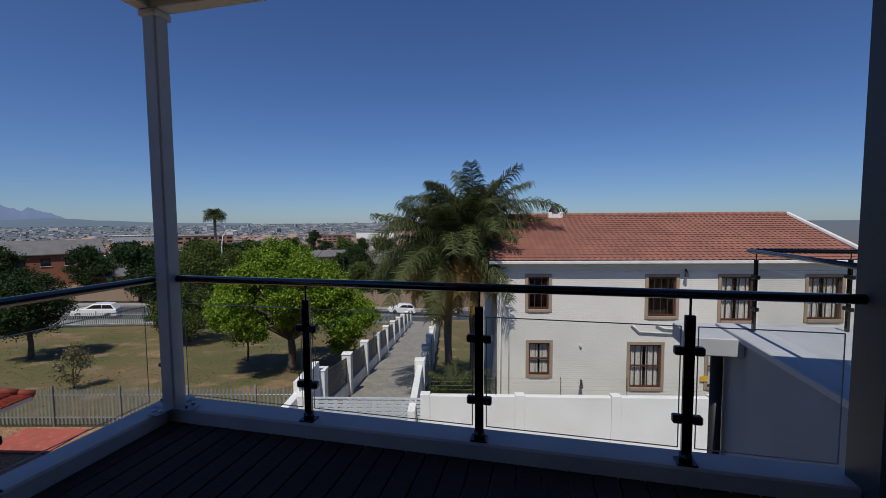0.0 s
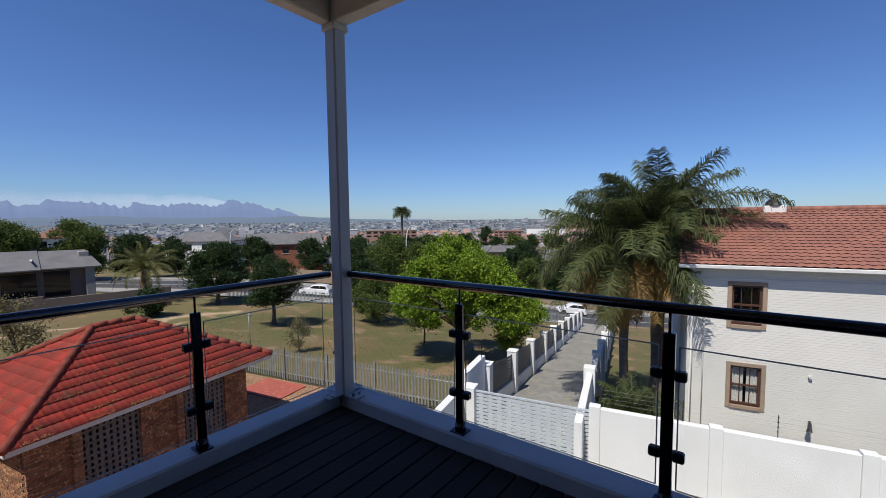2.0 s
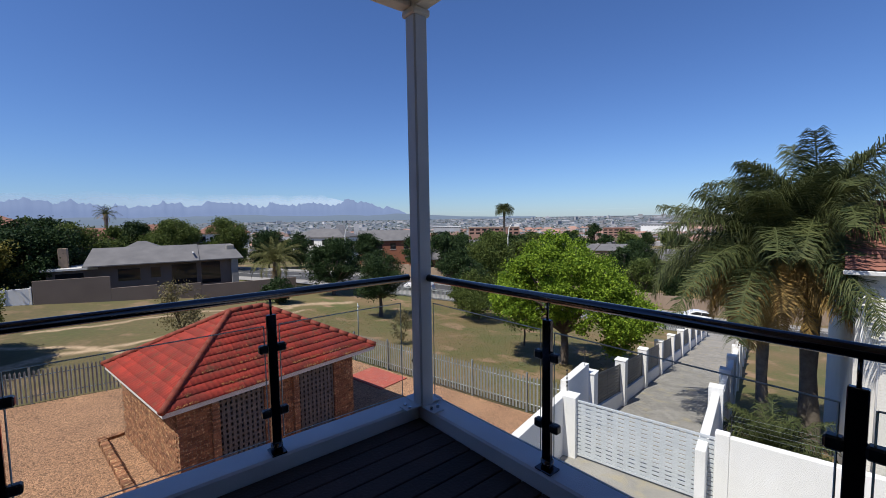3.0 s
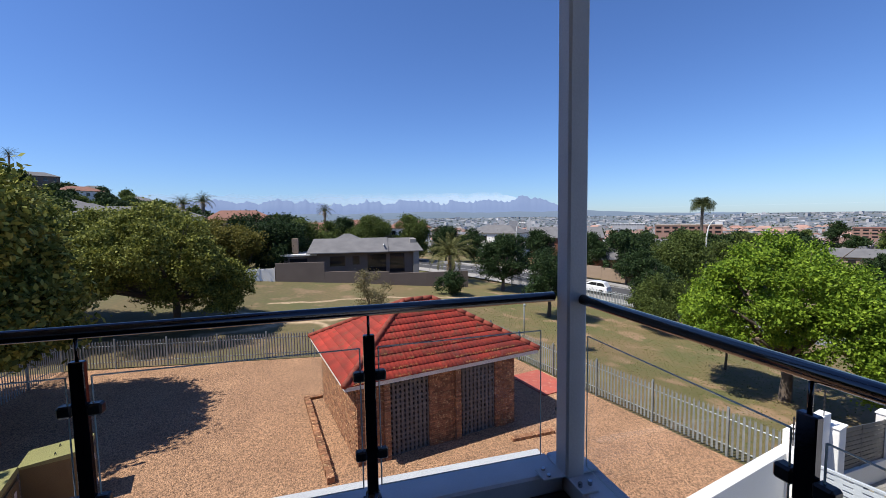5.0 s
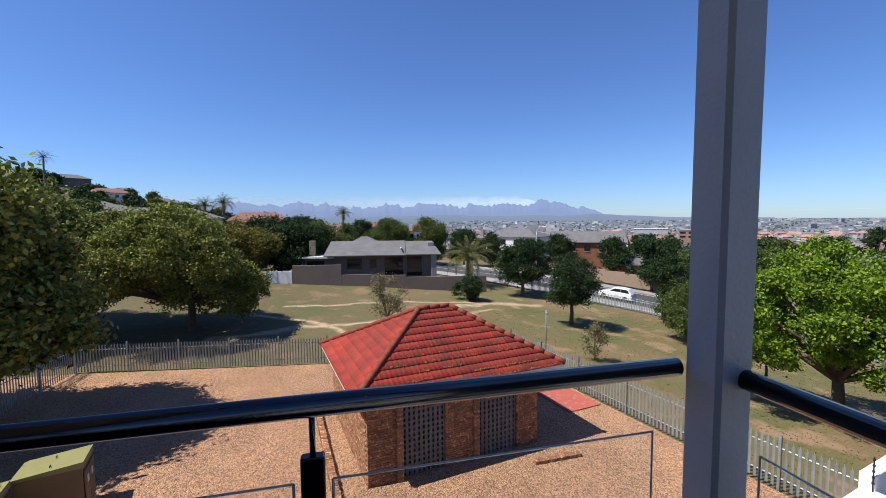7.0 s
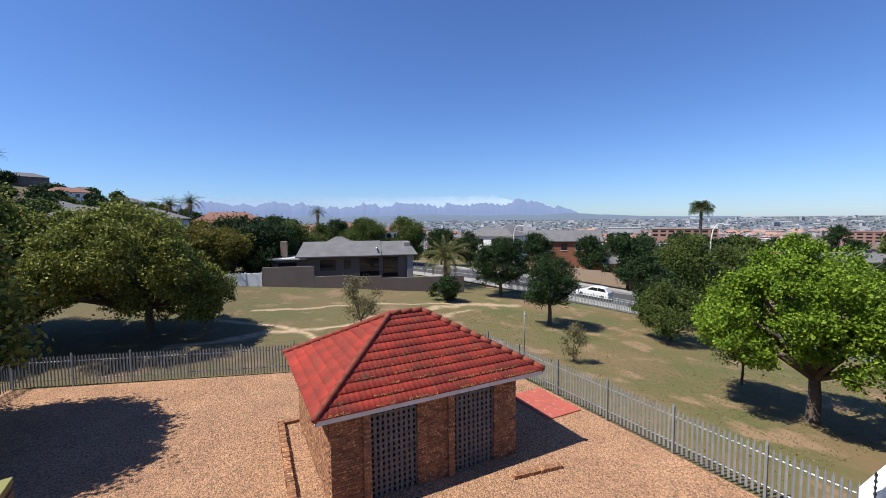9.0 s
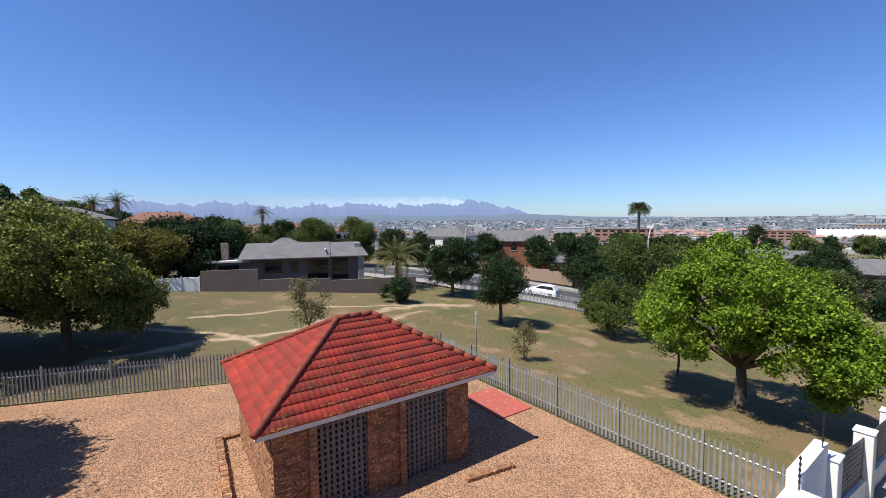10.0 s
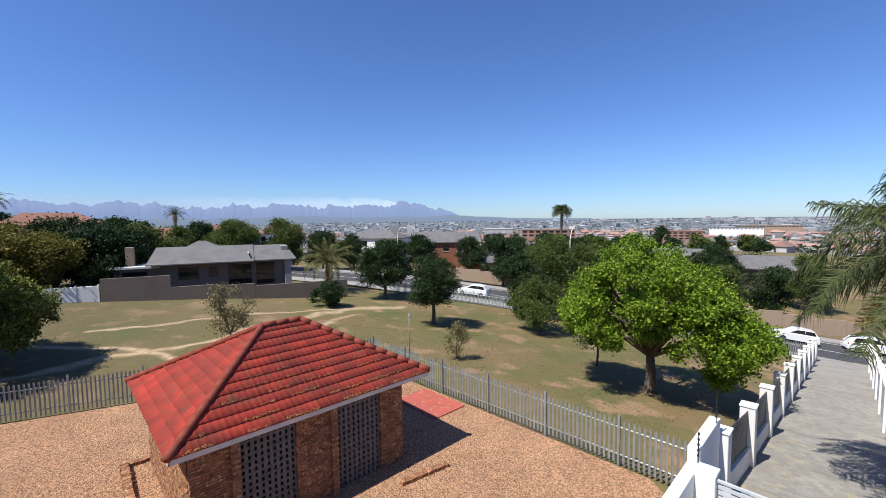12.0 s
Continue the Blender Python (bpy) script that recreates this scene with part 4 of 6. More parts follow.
# ---------------------------------------------------------------- palisade fences
def pale_shape(h):
    """Ribbed steel pale with a split pointed head."""
    v, f = [], []
    prof = ((-0.039, 0.014), (-0.016, 0), (0.016, 0), (0.039, 0.014))
    for z in (0.06, h - 0.12):
        v += [(x, y, z) for x, y in prof]
    v += [(-0.04, 0.03, h - 0.02), (0, -0.012, h), (0.04, 0.03, h - 0.02)]
    for i in range(3):
        f.append((i, i + 1, 5 + i, 4 + i))
    f += [(4, 5, 8), (5, 6, 9), (6, 7, 10)]
    return v, f


def palisade(name, label, a, b, h, za, zb, pieces=True, step=0.155, bay=2.75):
    a, b = Vector((*a, 0)), Vector((*b, 0))
    d = b - a
    n = max(1, round(d.length / bay))
    rz = math.degrees(math.atan2(d.y, d.x))
    root = thing(name, label, "fence", "palisade fences")
    sh = pale_shape(h)
    me = mesh("pale", *sh, GALV)
    loose = []
    for i in range(n + 1):
        p = a + d * i / n
        z = za(p.x, p.y) if callable(za) else za
        part("post", join(box(0.075, 0.075, h + 0.05, p.x, p.y, z - 0.02, rz), box(0.075, 0.03, 0.1, p.x, p.y, z + h, rz)), GALV, root)
        if i == n:
            break
        q = a + d * (i + 1) / n
        z2 = za(q.x, q.y) if callable(za) else za
        for k in (0.22, 0.80):
            off = Vector((d.y, -d.x, 0)).normalized() * 0.02
            part("rail", tube([p + off + Vector((0, 0, z + h * k)), q + off + Vector((0, 0, z2 + h * k))], 0.024, 4), GALV, root)
        m = max(2, int((q - p).length / step))
        for k in range(1, m):
            t = k / m
            c = p.lerp(q, t)
            cm = pose(c.x, c.y, z + (z2 - z) * t, 0, 0, rz)
            if pieces:
                ob = new("pale", me)
                ob.parent, ob.matrix_basis = root, cm
            else:
                loose.append(([cm @ Vector(w) for w in sh[0]], sh[1]))
    if loose:
        ob = part("joined_pale", join(*loose), GALV_STUFF, root)
        ob["kind"] = "stuff"
    return root


palisade("palisade_fence", "galvanised steel palisade fence between yard and park", (-8.55, 14.83), (-24.7, 11.2), 1.6, G, G)
palisade("palisade_fence", "galvanised steel palisade fence behind the yard", (-24.7, 11.2), (-28.1, -12.8), 1.6, G, G)
palisade("palisade_fence", "galvanised steel palisade fence along the shaded side", (-28.1, -12.8), (-10, -13.2), 1.6, G, G, False)
palisade("palisade_fence", "grey steel palisade fence along the road", (-52, 25.5), (-16.2, 50.5), 1.5, ground_z, None, False, 0.17)


# ---------------------------------------------------------------- drive, gate and white walls
def along_drive(s):
    """Point on the drive's edge wall, s metres past the gate, and the paving height there."""
    p = Vector((-7.55, 11.75, 0)) + Vector((-0.222, 0.975, 0)) * s
    return p, DZ - 0.150 * s * smooth01(s / 9 + 0.35)


DRIVE_R = Vector((0.975, 0.222, 0))


def drive():
    v, f = [], []
    n = 44
    for i in range(n + 1):
        p, z = along_drive(i * 42.5 / n)
        for w, zz in ((-0.1, z - 1.6), (-0.1, z), (3.5, z), (3.5, z - 1.6)):
            q = p + DRIVE_R * w
            v.append((q.x, q.y, zz))
    for i in range(n):
        for k in range(3):
            a = i * 4 + k
            f.append((a, a + 1, a + 5, a + 4))
    dr = solid("driveway", (v, f), PAVING, "sloping driveway of worn grey paving blocks", "driveway", kind="structure")
    # paving blocks: rows set a little proud
    g = random.Random(9)
    blocks = []
    a, b = 0.103, 0.112
    block = ([Vector(c) for c in ((-a, -b, 0), (a, -b, 0), (a, b, 0), (-a, b, 0), (-a, -b, -0.03), (a, -b, -0.03), (a, b, -0.03), (-a, b, -0.03))],
             [(0, 1, 2, 3), (0, 4, 5, 1), (1, 5, 6, 2), (2, 6, 7, 3), (3, 7, 4, 0)])
    block_mesh = mesh("paving_block", *block, PAVING_PIECE)
    for i in range(130):
        s = 0.2 + i * 0.24
        p, z = along_drive(s)
        z2 = along_drive(s + 0.24)[1]
        tilt = math.degrees(math.atan2(z2 - z, 0.24))
        for k in range(18):
            w = 0.1 + k * 0.22 + (0.11 if i % 2 else 0)
            if w > 3.4:
                continue
            q = p + DRIVE_R * w
            m = pose(q.x, q.y, z + 0.004 + g.uniform(0, 0.006), 0, 0, 12.8) @ pose(0, 0, 0, tilt, 0, 0)
            if i < 17:
                ob = new("paving_block", block_mesh)
                ob.parent, ob.matrix_basis = dr, m
            else:
                blocks.append(([m @ c for c in block[0]], block[1]))
    ob = part("paving_blocks", join(*blocks), PAVING, dr)
    ob["kind"] = "stuff"
    solid("forecourt", ([(-7.6, 11.8, DZ - 0.004), (-6.2, 4.0, DZ - 0.004), (-6.2, -6, DZ - 0.004), (6, -6, DZ - 0.004), (9, 15, DZ - 0.004), (-3.6, 12.5, DZ - 0.004)], [(5, 4, 3, 2, 1, 0)]), PAVING, "grey paved forecourt below the balcony", "paving", kind="structure")
    # retaining wall beside the forecourt
    w1 = thing("boundary_wall", "white plastered boundary wall stepping towards the gate", "wall", kind="structure")
    for s0, s1, t in ((-9.0, -4.2, -3.95), (-4.2, -0.2, -3.9), (-0.2, 1.75, -3.55)):
        p = along_drive(0)[0] + Vector((-0.222, 0.975, 0)) * ((s0 + s1) / 2)
        part("panel", box(0.24, s1 - s0, t - (G - 0.3), p.x - 0.1, p.y, G - 0.3, 12.8, 0.01), WHITE, w1)
    p = along_drive(-0.25)[0]
    p = Vector((-7.55, 11.75, 0)) + Vector((-0.222, 0.975, 0)) * -0.3
    part("gate_pier", box(0.45, 0.45, -3.85 - DZ + 0.4, p.x + 0.18, p.y, DZ - 0.4, 12.8, 0.01), WHITE, w1)
    # pillars with dark slatted panels between them
    w2 = thing("drive_wall", "white pillared wall with charcoal slatted panels along the driveway", "wall", kind="structure")
    stations = [1.95 + 4.05 * i for i in range(10)]
    for i, s in enumerate(stations):
        p, z = along_drive(s)
        part("pillar", box(0.42, 0.42, 2.05, p.x, p.y, z - 0.1, 12.8, 0.012), WHITE, w2)
        part("pillar_cap", box(0.47, 0.47, 0.05, p.x, p.y, z + 1.952, 12.8, 0.012), WHITE, w2)
        if i + 1 < len(stations):
            q, z2 = along_drive(stations[i + 1])
            c, zc = (p + q) / 2, (z + z2) / 2
            ln = (q - p).length - 0.424
            slope = math.degrees(math.atan2(z2 - z, (q - p).length))
            mm = pose(c.x, c.y, 0, 0, 0, 12.8)
            lowv, lowf = box(0.2, ln, 1.1, 0, 0, 0)
            lowv = [mm @ Vector((v_[0], v_[1], v_[2] + zc - 0.5 + v_[1] * math.tan(radians(slope)))) for v_ in lowv]
            part("low_wall", (lowv, lowf), WHITE, w2)
            pn = part("slat_panel", ([mm @ Vector((x, y, zz + zc + 0.6 + y * math.tan(radians(slope)))) for x, y, zz in ((-0.02, -ln / 2, 0), (-0.02, ln / 2, 0), (-0.02, ln / 2, 0.05), (-0.02, -ln / 2, 0.05))], [(0, 1, 2, 3)]), GATE_DARK, w2, "charcoal slatted metal panel")
            for k in range(9):
                bv, bf = box(0.025, ln, 0.11, 0, 0, 0.62 + k * 0.132)
                part("slat", ([mm @ Vector((v_[0], v_[1], v_[2] + zc + v_[1] * math.tan(radians(slope)))) for v_ in bv], bf), GATE_DARK, pn)
            for yy in (-ln / 2 + 0.03, 0, ln / 2 - 0.03):
                bv, bf = box(0.035, 0.05, 1.2, 0, yy, 0.6)
                part("stile", ([mm @ Vector((v_[0], v_[1], v_[2] + zc + yy * math.tan(radians(slope)))) for v_ in bv], bf), GATE_DARK, pn)
    # far side of the drive: plain stepped wall
    w3 = thing("drive_wall", "white stepped wall on the far side of the driveway", "wall", kind="structure")
    for i in range(9):
        s = 0.9 + i * 4.3
        p, z = along_drive(s)
        p = p + DRIVE_R * 3.6
        part("panel", box(0.22, 3.9, 2.45, p.x, p.y, z - 0.8, 12.8, 0.01), WHITE, w3)
        q, z2 = along_drive(s + 2.15)
        q = q + DRIVE_R * 3.6
        part("pillar", box(0.4, 0.4, 2.75, q.x, q.y, z2 - 0.6, 12.8, 0.012), WHITE, w3)
    # sliding gate
    gate = thing("sliding_gate", "light grey steel sliding gate with pierced slats", "gate", at=pose(-7.25, 11.42, DZ, 0, 0, YARD))
    gl, gh = 3.75, 1.75
    for nm, q in (("bottom_rail", span(0, gl, -0.03, 0.03, 0.06, 0.13)), ("top_rail", span(0, gl, -0.03, 0.03, gh - 0.05, gh)),
                  ("end_stile", span(0, 0.05, -0.03, 0.03, 0.134, gh - 0.054)), ("end_stile", span(gl - 0.05, gl, -0.03, 0.03, 0.134, gh - 0.054))):
        part(nm, q, GATE, gate)
    rows, cols = 13, 12
    for r in range(rows):
        z = 0.15 + r * (gh - 0.22) / rows
        hole = 0.036
        part("slat", span(0.05, gl - 0.05, -0.012, 0.012, z, z + (gh - 0.22) / rows - hole), GATE, gate)
    for c in range(cols + 1):
        x = 0.06 + c * (gl - 0.12) / cols
        part("stile", span(x - 0.07, x + 0.07, -0.009, 0.009, 0.134, gh - 0.054), GATE, gate)
    # wall between forecourt and neighbour
    fw = thing("front_wall", "white plastered wall before the neighbouring house", "wall", kind="structure")
    for i in range(5):
        c = Vector((-3.55, 12.18, 0)) + WV * (1.45 + i * 2.9)
        part("panel", box(2.6, 0.2, 2.0, c.x, c.y, -5.85, YARD, 0.01), WHITE, fw)
        c2 = Vector((-3.55, 12.18, 0)) + WV * (i * 2.9)
        part("pillar", box(0.30, 0.26, 2.06, c2.x, c2.y, -5.85, YARD, 0.01), WHITE, fw)
    # electric fence on the wall
    ef = thing("electric_fence", "thin black electric fence rods and wires on the wall", "fence")
    for i in range(7):
        c = Vector((-3.4, 12.25, -3.84)) + WV * (i * 2.0)
        rod = part("rod", tube([c, c + Vector((0.0, 0.05, 0.55))], 0.009, 5), BLACK, ef)
        for k in range(4):
            part("insulator", tube([c + Vector((0, 0.02, 0.12 + k * 0.12)), c + Vector((0, 0.03, 0.15 + k * 0.12))], 0.018, 6), BLACK, rod)
    for k in range(4):
        a = Vector((-3.4, 12.27, -3.70 + k * 0.12))
        part("wire", tube([a, a + WV * 12], 0.0022, 3), GALV, ef)
    for s, t in ((0.1, -3.85), (1.7, -3.55)):
        p = along_drive(0)[0] + Vector((-0.222, 0.975, 0)) * (s - 0.3)
        rod = part("rod", tube([(p.x, p.y, t), (p.x, p.y, t + 0.7)], 0.012, 5), BLACK, ef)
        for k in range(5):
            part("insulator", tube([(p.x, p.y, t + 0.15 + k * 0.12), (p.x, p.y, t + 0.19 + k * 0.12)], 0.026, 6), BLACK, rod)


drive()


# ---------------------------------------------------------------- road and cars
RP, RD = Vector((-16, 57.5, 0)), Vector((32, 21, 0)).normalized()
RN = Vector((-RD.y, RD.x, 0))


def road_z(s, w):
    p = RP + RD * s + RN * w
    return ground_z(p.x, p.y)


def strip(name, w0, w1, lift, material, label, parent=None, s0=-95, s1=70, dash=None):
    v, f = [], []
    n = 80
    for i in range(n + 1):
        s = s0 + (s1 - s0) * i / n
        for w in (w0, (w0 + w1) / 2, w1):
            p = RP + RD * s + RN * w
            v.append((p.x, p.y, ground_z(*(RP + RD * s).xy) + lift))
    for i in range(n):
        for k in range(2):
            a = i * 3 + k
            f.append((a, a + 3, a + 4, a + 1))
    if parent:
        return part(name, (v, f), material, parent, label)
    return solid(name, (v, f), material, label, name, kind="structure")


road = strip("road", -3.7, 4.2, 0.30, ASPHALT, "dark grey asphalt road with white lines")
LINE = mat("road_line_paint", (0.62, 0.62, 0.60), (0.48, 0.48, 0.46), 0.8, 2, 30, 0.1)
for w in (-3.4, 0.1, 3.8):
    strip("road_line", w - 0.07, w + 0.07, 0.315, LINE, "white painted road line", road)
for w0, w1 in ((-6.4, -3.72), (4.22, 6.2)):
    strip("pavement", w0, w1, 0.40, CONCRETE, "pale concrete pavement with kerb")
for w in (-3.78, 4.28):
    v_, f_ = [], []
    for i in range(81):
        s = -95 + 165 * i / 80
        z = ground_z(*(RP + RD * s).xy)
        for ww, zz in ((w - 0.08, z + 0.1), (w - 0.08, z + 0.43), (w + 0.08, z + 0.43), (w + 0.08, z + 0.1)):
            p = RP + RD * s + RN * ww
            v_.append((p.x, p.y, zz))
    for i in range(80):
        for k in range(3):
            f_.append((i * 4 + k, i * 4 + k + 1, i * 4 + k + 5, i * 4 + k + 4))
    solid("kerb_road", (v_, f_), CONCRETE, "concrete road kerb", "kerb", kind="structure")


def car(label, s, w, paint, length, height, flip=False, parked=""):
    p = RP + RD * s + RN * w
    z = ground_z(*(RP + RD * s).xy) + 0.31
    zs = (ground_z(*(RP + RD * (s + 2)).xy) - ground_z(*(RP + RD * (s - 2)).xy)) / 4
    m = pose(p.x, p.y, z, 0, -math.degrees(math.atan(zs)), math.degrees(math.atan2(RD.y, RD.x))) @ pose(0, 0, 0, 0, 0, 180 if flip else 0)
    root = thing("car", label, "car", "cars on the road", at=m)
    k, h = length / 2, height
    prof = ((-k, 0.35), (-k * 0.99, 0.62), (-k * 0.93, h * 0.62), (-k * 0.55, h * 0.66), (k * 0.42, h * 0.66), (k * 0.9, h * 0.52), (k, 0.5), (k * 0.98, 0.28), (-k * 0.97, 0.25))

    def loft(profile, ws):
        v, f = [], []
        n = len(profile)
        for yy, sh in ws:
            for x, zz in profile:
                v.append((x * sh, yy, zz if sh == 1 else 0.3 + (zz - 0.3) * (0.97 * sh)))
        for j in range(len(ws) - 1):
            for i in range(n):
                f.append((j * n + i, j * n + (i + 1) % n, (j + 1) * n + (i + 1) % n, (j + 1) * n + i))
        f.append(tuple(range(n))[::-1])
        f.append(tuple((len(ws) - 1) * n + i for i in range(n)))
        return v, f
    part("body", loft(prof, ((-0.86, 0.97), (-0.78, 1), (0.78, 1), (0.86, 0.97))), paint, root, smooth=False)
    roofp = ((-k * 0.92, h * 0.63), (-k * 0.72, h * 0.96), (-k * 0.3, h), (k * 0.1, h * 0.97), (k * 0.46, h * 0.64))
    cab = part("cabin", loft(roofp, ((-0.70, 0.97), (-0.62, 1), (0.62, 1), (0.70, 0.97))), paint, root)
    for sg in (-1, 1):
        for a, b in ((-0.80, -0.34), (-0.30, 0.02)):
            win = [(k * a, h * 0.67), (k * (a + 0.1), h * 0.92), (k * b, h * 0.93), (k * b + 0.06, h * 0.67)] if a < -0.5 else [(k * a, h * 0.67), (k * a, h * 0.93), (k * b, h * 0.91), (k * 0.34, h * 0.67)]
            v = [(x, sg * (0.715 + d), zz) for d in (0, 0.012) for x, zz in win]
            part("side_window", (v, [(0, 1, 2, 3), (7, 6, 5, 4), (0, 4, 5, 1), (1, 5, 6, 2), (2, 6, 7, 3), (3, 7, 4, 0)]), PANE, cab)
        for x in (-k * 0.62, k * 0.62):
            wh = part("wheel", tube([(x, sg * 0.68, 0.31), (x, sg * 0.88, 0.31)], 0.31, 18), RUBBER, root)
            part("rim", tube([(x, sg * 0.86, 0.31), (x, sg * 0.893, 0.31)], 0.19, 14), STEEL, wh)
        part("headlight", box(0.1, 0.3, 0.13, k * 0.94, sg * 0.6, h * 0.42, bev=0.02), GLASS_EDGE, root)
        part("taillight", box(0.08, 0.16, 0.2, -k * 0.95, sg * 0.7, h * 0.45, bev=0.02), TILE_RED_STUFF, root)
    return root


car("white compact car driving on the road", -3.5, 1.9, CARWHITE, 3.9, 1.5, True)
car("white estate car on the far lane", 3.0, 2.4, CARWHITE, 4.5, 1.6)
car("white hatchback on the road", -38.5, -1.8, CARWHITE, 4.2, 1.55, True)
car("silver sedan on the road behind trees", -46, 2.0, CARSILVER, 4.4, 1.45)

# ---------------------------------------------------------------- neighbouring white house
def white_house():
    root = thing("white_house", "two-storey white painted brick house with brown tiled roof", "house", at=pose(-1.88, 17.5, 0, 0, 0, YARD))
    L, D, base, ez = 14.7, 8.64, -8.5, -0.25
    ups = ((1.30, 2.16, -2.21, -0.85), (6.25, 7.38, -2.5, -0.86), (9.2, 10.5, -2.68, -0.86), (12.67, 14.0, -2.62, -0.87))
    downs = ((1.34, 2.21, -5.03, -3.66), (5.56, 6.84, -5.56, -3.72), (8.75, 9.95, -5.5, -3.8), (12.7, 14, -5.5, -3.8))
    wm = mat("white_painted_brick", (0.70, 0.68, 0.62), (0.62, 0.60, 0.55), 0.85, 0.6, 50, 0.1)
    n, l = wm.node_tree.nodes, wm.node_tree.links
    geo = n.new("ShaderNodeTexCoord")
    mp = n.new("ShaderNodeMapping")
    mp.inputs["Rotation"].default_value = (radians(90), 0, 0)
    bt = n.new("ShaderNodeTexBrick")
    bt.inputs["Scale"].default_value = 1.0
    bt.inputs["Brick Width"].default_value, bt.inputs["Row Height"].default_value, bt.inputs["Mortar Size"].default_value = 0.23, 0.085, 0.008
    l.new(geo.outputs["Object"], mp.inputs[0])
    l.new(mp.outputs[0], bt.inputs["Vector"])
    bp = n.new("ShaderNodeBump")
    bp.invert = True
    bp.inputs["Strength"].default_value, bp.inputs["Distance"].default_value = 0.7, 0.012
    l.new(bt.outputs["Fac"], bp.inputs["Height"])
    l.new(bp.outputs[0], n["Principled BSDF"].inputs["Normal"])
    # front wall as strips round the openings
    sh = []
    def row(z0, z1, holes):
        x = 0
        for a, b, c, d in sorted(holes):
            sh.append(span(x, a, 0, 0.24, z0, z1))
            sh.append(span(a, b, 0, 0.24, z0, c))
            sh.append(span(a, b, 0, 0.24, d, z1))
            x = b
        sh.append(span(x, L, 0, 0.24, z0, z1))
    row(base, -3.0, downs)
    row(-3.0, ez, ups)
    sh += [span(0, 0.24, 0.24, D, base, ez), span(L - 0.24, L, 0.24, D, base, ez), span(0.24, L - 0.24, D - 0.24, D, base, ez)]
    part("wall", join(*sh), wm, root, "white painted brick wall")
    # near-black sheet behind the windows stands in for shaded rooms
    part("shade_sheet", span(0.3, L - 0.3, 0.9, 1.0, base, ez - 0.1), DARK, root)
    for a, b, c, d in ups + downs:
        w = part("window", join(span(a - 0.13, a, -0.035, 0.1, c - 0.13, d + 0.13, 0.01), span(b, b + 0.13, -0.035, 0.1, c - 0.13, d + 0.13, 0.01),
                                span(a, b, -0.035, 0.1, d, d + 0.13, 0.01), span(a, b, -0.06, 0.1, c - 0.13, c, 0.01)), SURROUND, root, "brown plaster window surround")
        t = 0.07
        part("window_frame", join(span(a, a + t, 0.06, 0.13, c, d), span(b - t, b, 0.06, 0.13, c, d), span(a + t, b - t, 0.06, 0.13, d - t, d), span(a + t, b - t, 0.06, 0.13, c, c + t),
                                  span(a + t, b - t, 0.06, 0.13, (c + d) / 2 - 0.03, (c + d) / 2 + 0.03)), WOODFRAME, w, "dark brown timber sash frame")
        for z0, z1 in ((c + t, (c + d) / 2 - 0.03), ((c + d) / 2 + 0.03, d - t)):
            pn = part("pane", span(a + t, b - t, 0.10, 0.106, z0, z1), GLASS, w)
            pn.visible_shadow = False
        k = max(2, round((b - a) / 0.28))
        for i in range(1, k):
            x = a + (b - a) * i / k
            part("glazing_bar", span(x - 0.012, x + 0.012, 0.08, 0.125, c + t, d - t), WOODFRAME, w)
        if (a, b, c, d) in downs or a > 9:
            m = 28
            v, f = [], []
            for i in range(m + 1):
                x = a + 0.04 + (b - a - 0.08) * i / m
                y = 0.2 + 0.025 * math.sin(i * 1.9)
                v += [(x, y, c + 0.03), (x, y, d - 0.05)]
            for i in range(m):
                if abs(i - m / 2) < 2:
                    continue
                f.append((2 * i, 2 * i + 2, 2 * i + 3, 2 * i + 1))
            part("curtain", (v, f), CURTAIN, w, "white net curtain", True)
    # eaves
    part("gutter", span(-0.35, L + 0.2, -0.42, -0.30, ez - 0.02, ez + 0.11, 0.02), FASCIA, root, "white gutter")
    part("soffit", span(-0.3, L + 0.2, -0.3, 0.3, ez - 0.03, ez), FASCIA, root)
    part("cornice", span(-0.02, L, -0.04, -0.002, ez - 0.42, ez - 0.36), FASCIA, root)
    # roof in tile courses
    ridge_y, rz = 4.2, 1.72
    courses = 20
    sl = []
    for side in (0, 1):
        for r in range(courses):
            t0, t1 = r / courses, (r + 1.12) / courses
            xa, xb = -0.32, L + 0.2
            xr1 = xb
            cols = 58
            v, f = [], []
            for t, lift in ((t0, 0.055), (min(1, t1), 0.025)):
                for i in range(cols * 4 + 1):
                    q = i / (cols * 4)
                    lo, hi = xa + (0.3) * t, xb + (xr1 - xb) * t
                    x = xa + (xb - xa) * q
                    x = min(max(x, lo), hi)
                    y = -0.42 + (ridge_y + 0.42) * t
                    if side:
                        y = 2 * ridge_y - y
                    v.append((x, y, ez + 0.1 + (rz - ez - 0.1) * t + lift + 0.014 * math.cos(q * cols * 2 * math.pi)))
            k = cols * 4 + 1
            for i in range(k - 1):
                f.append((i, i + 1, k + i + 1, k + i))
            sl.append((v, f))
    roof = part("roof", ([(-0.3, -0.4, ez + 0.08), (L + 0.2, -0.4, ez + 0.08), (L + 0.2, 8.8, ez + 0.08), (-0.3, 8.8, ez + 0.08), (0.0, ridge_y, rz - 0.02), (L + 0.2, ridge_y, rz - 0.02)],
                        [(0, 1, 5, 4), (1, 2, 5), (2, 3, 4, 5), (3, 0, 4)]), TILE_BROWN, root, "weathered brown-red clay tile roof")
    for q in sl:
        part("tile_course", q, TILE_BROWN, roof, smooth=True)
    for i in range(36):
        x = 0.0 + i * 0.41
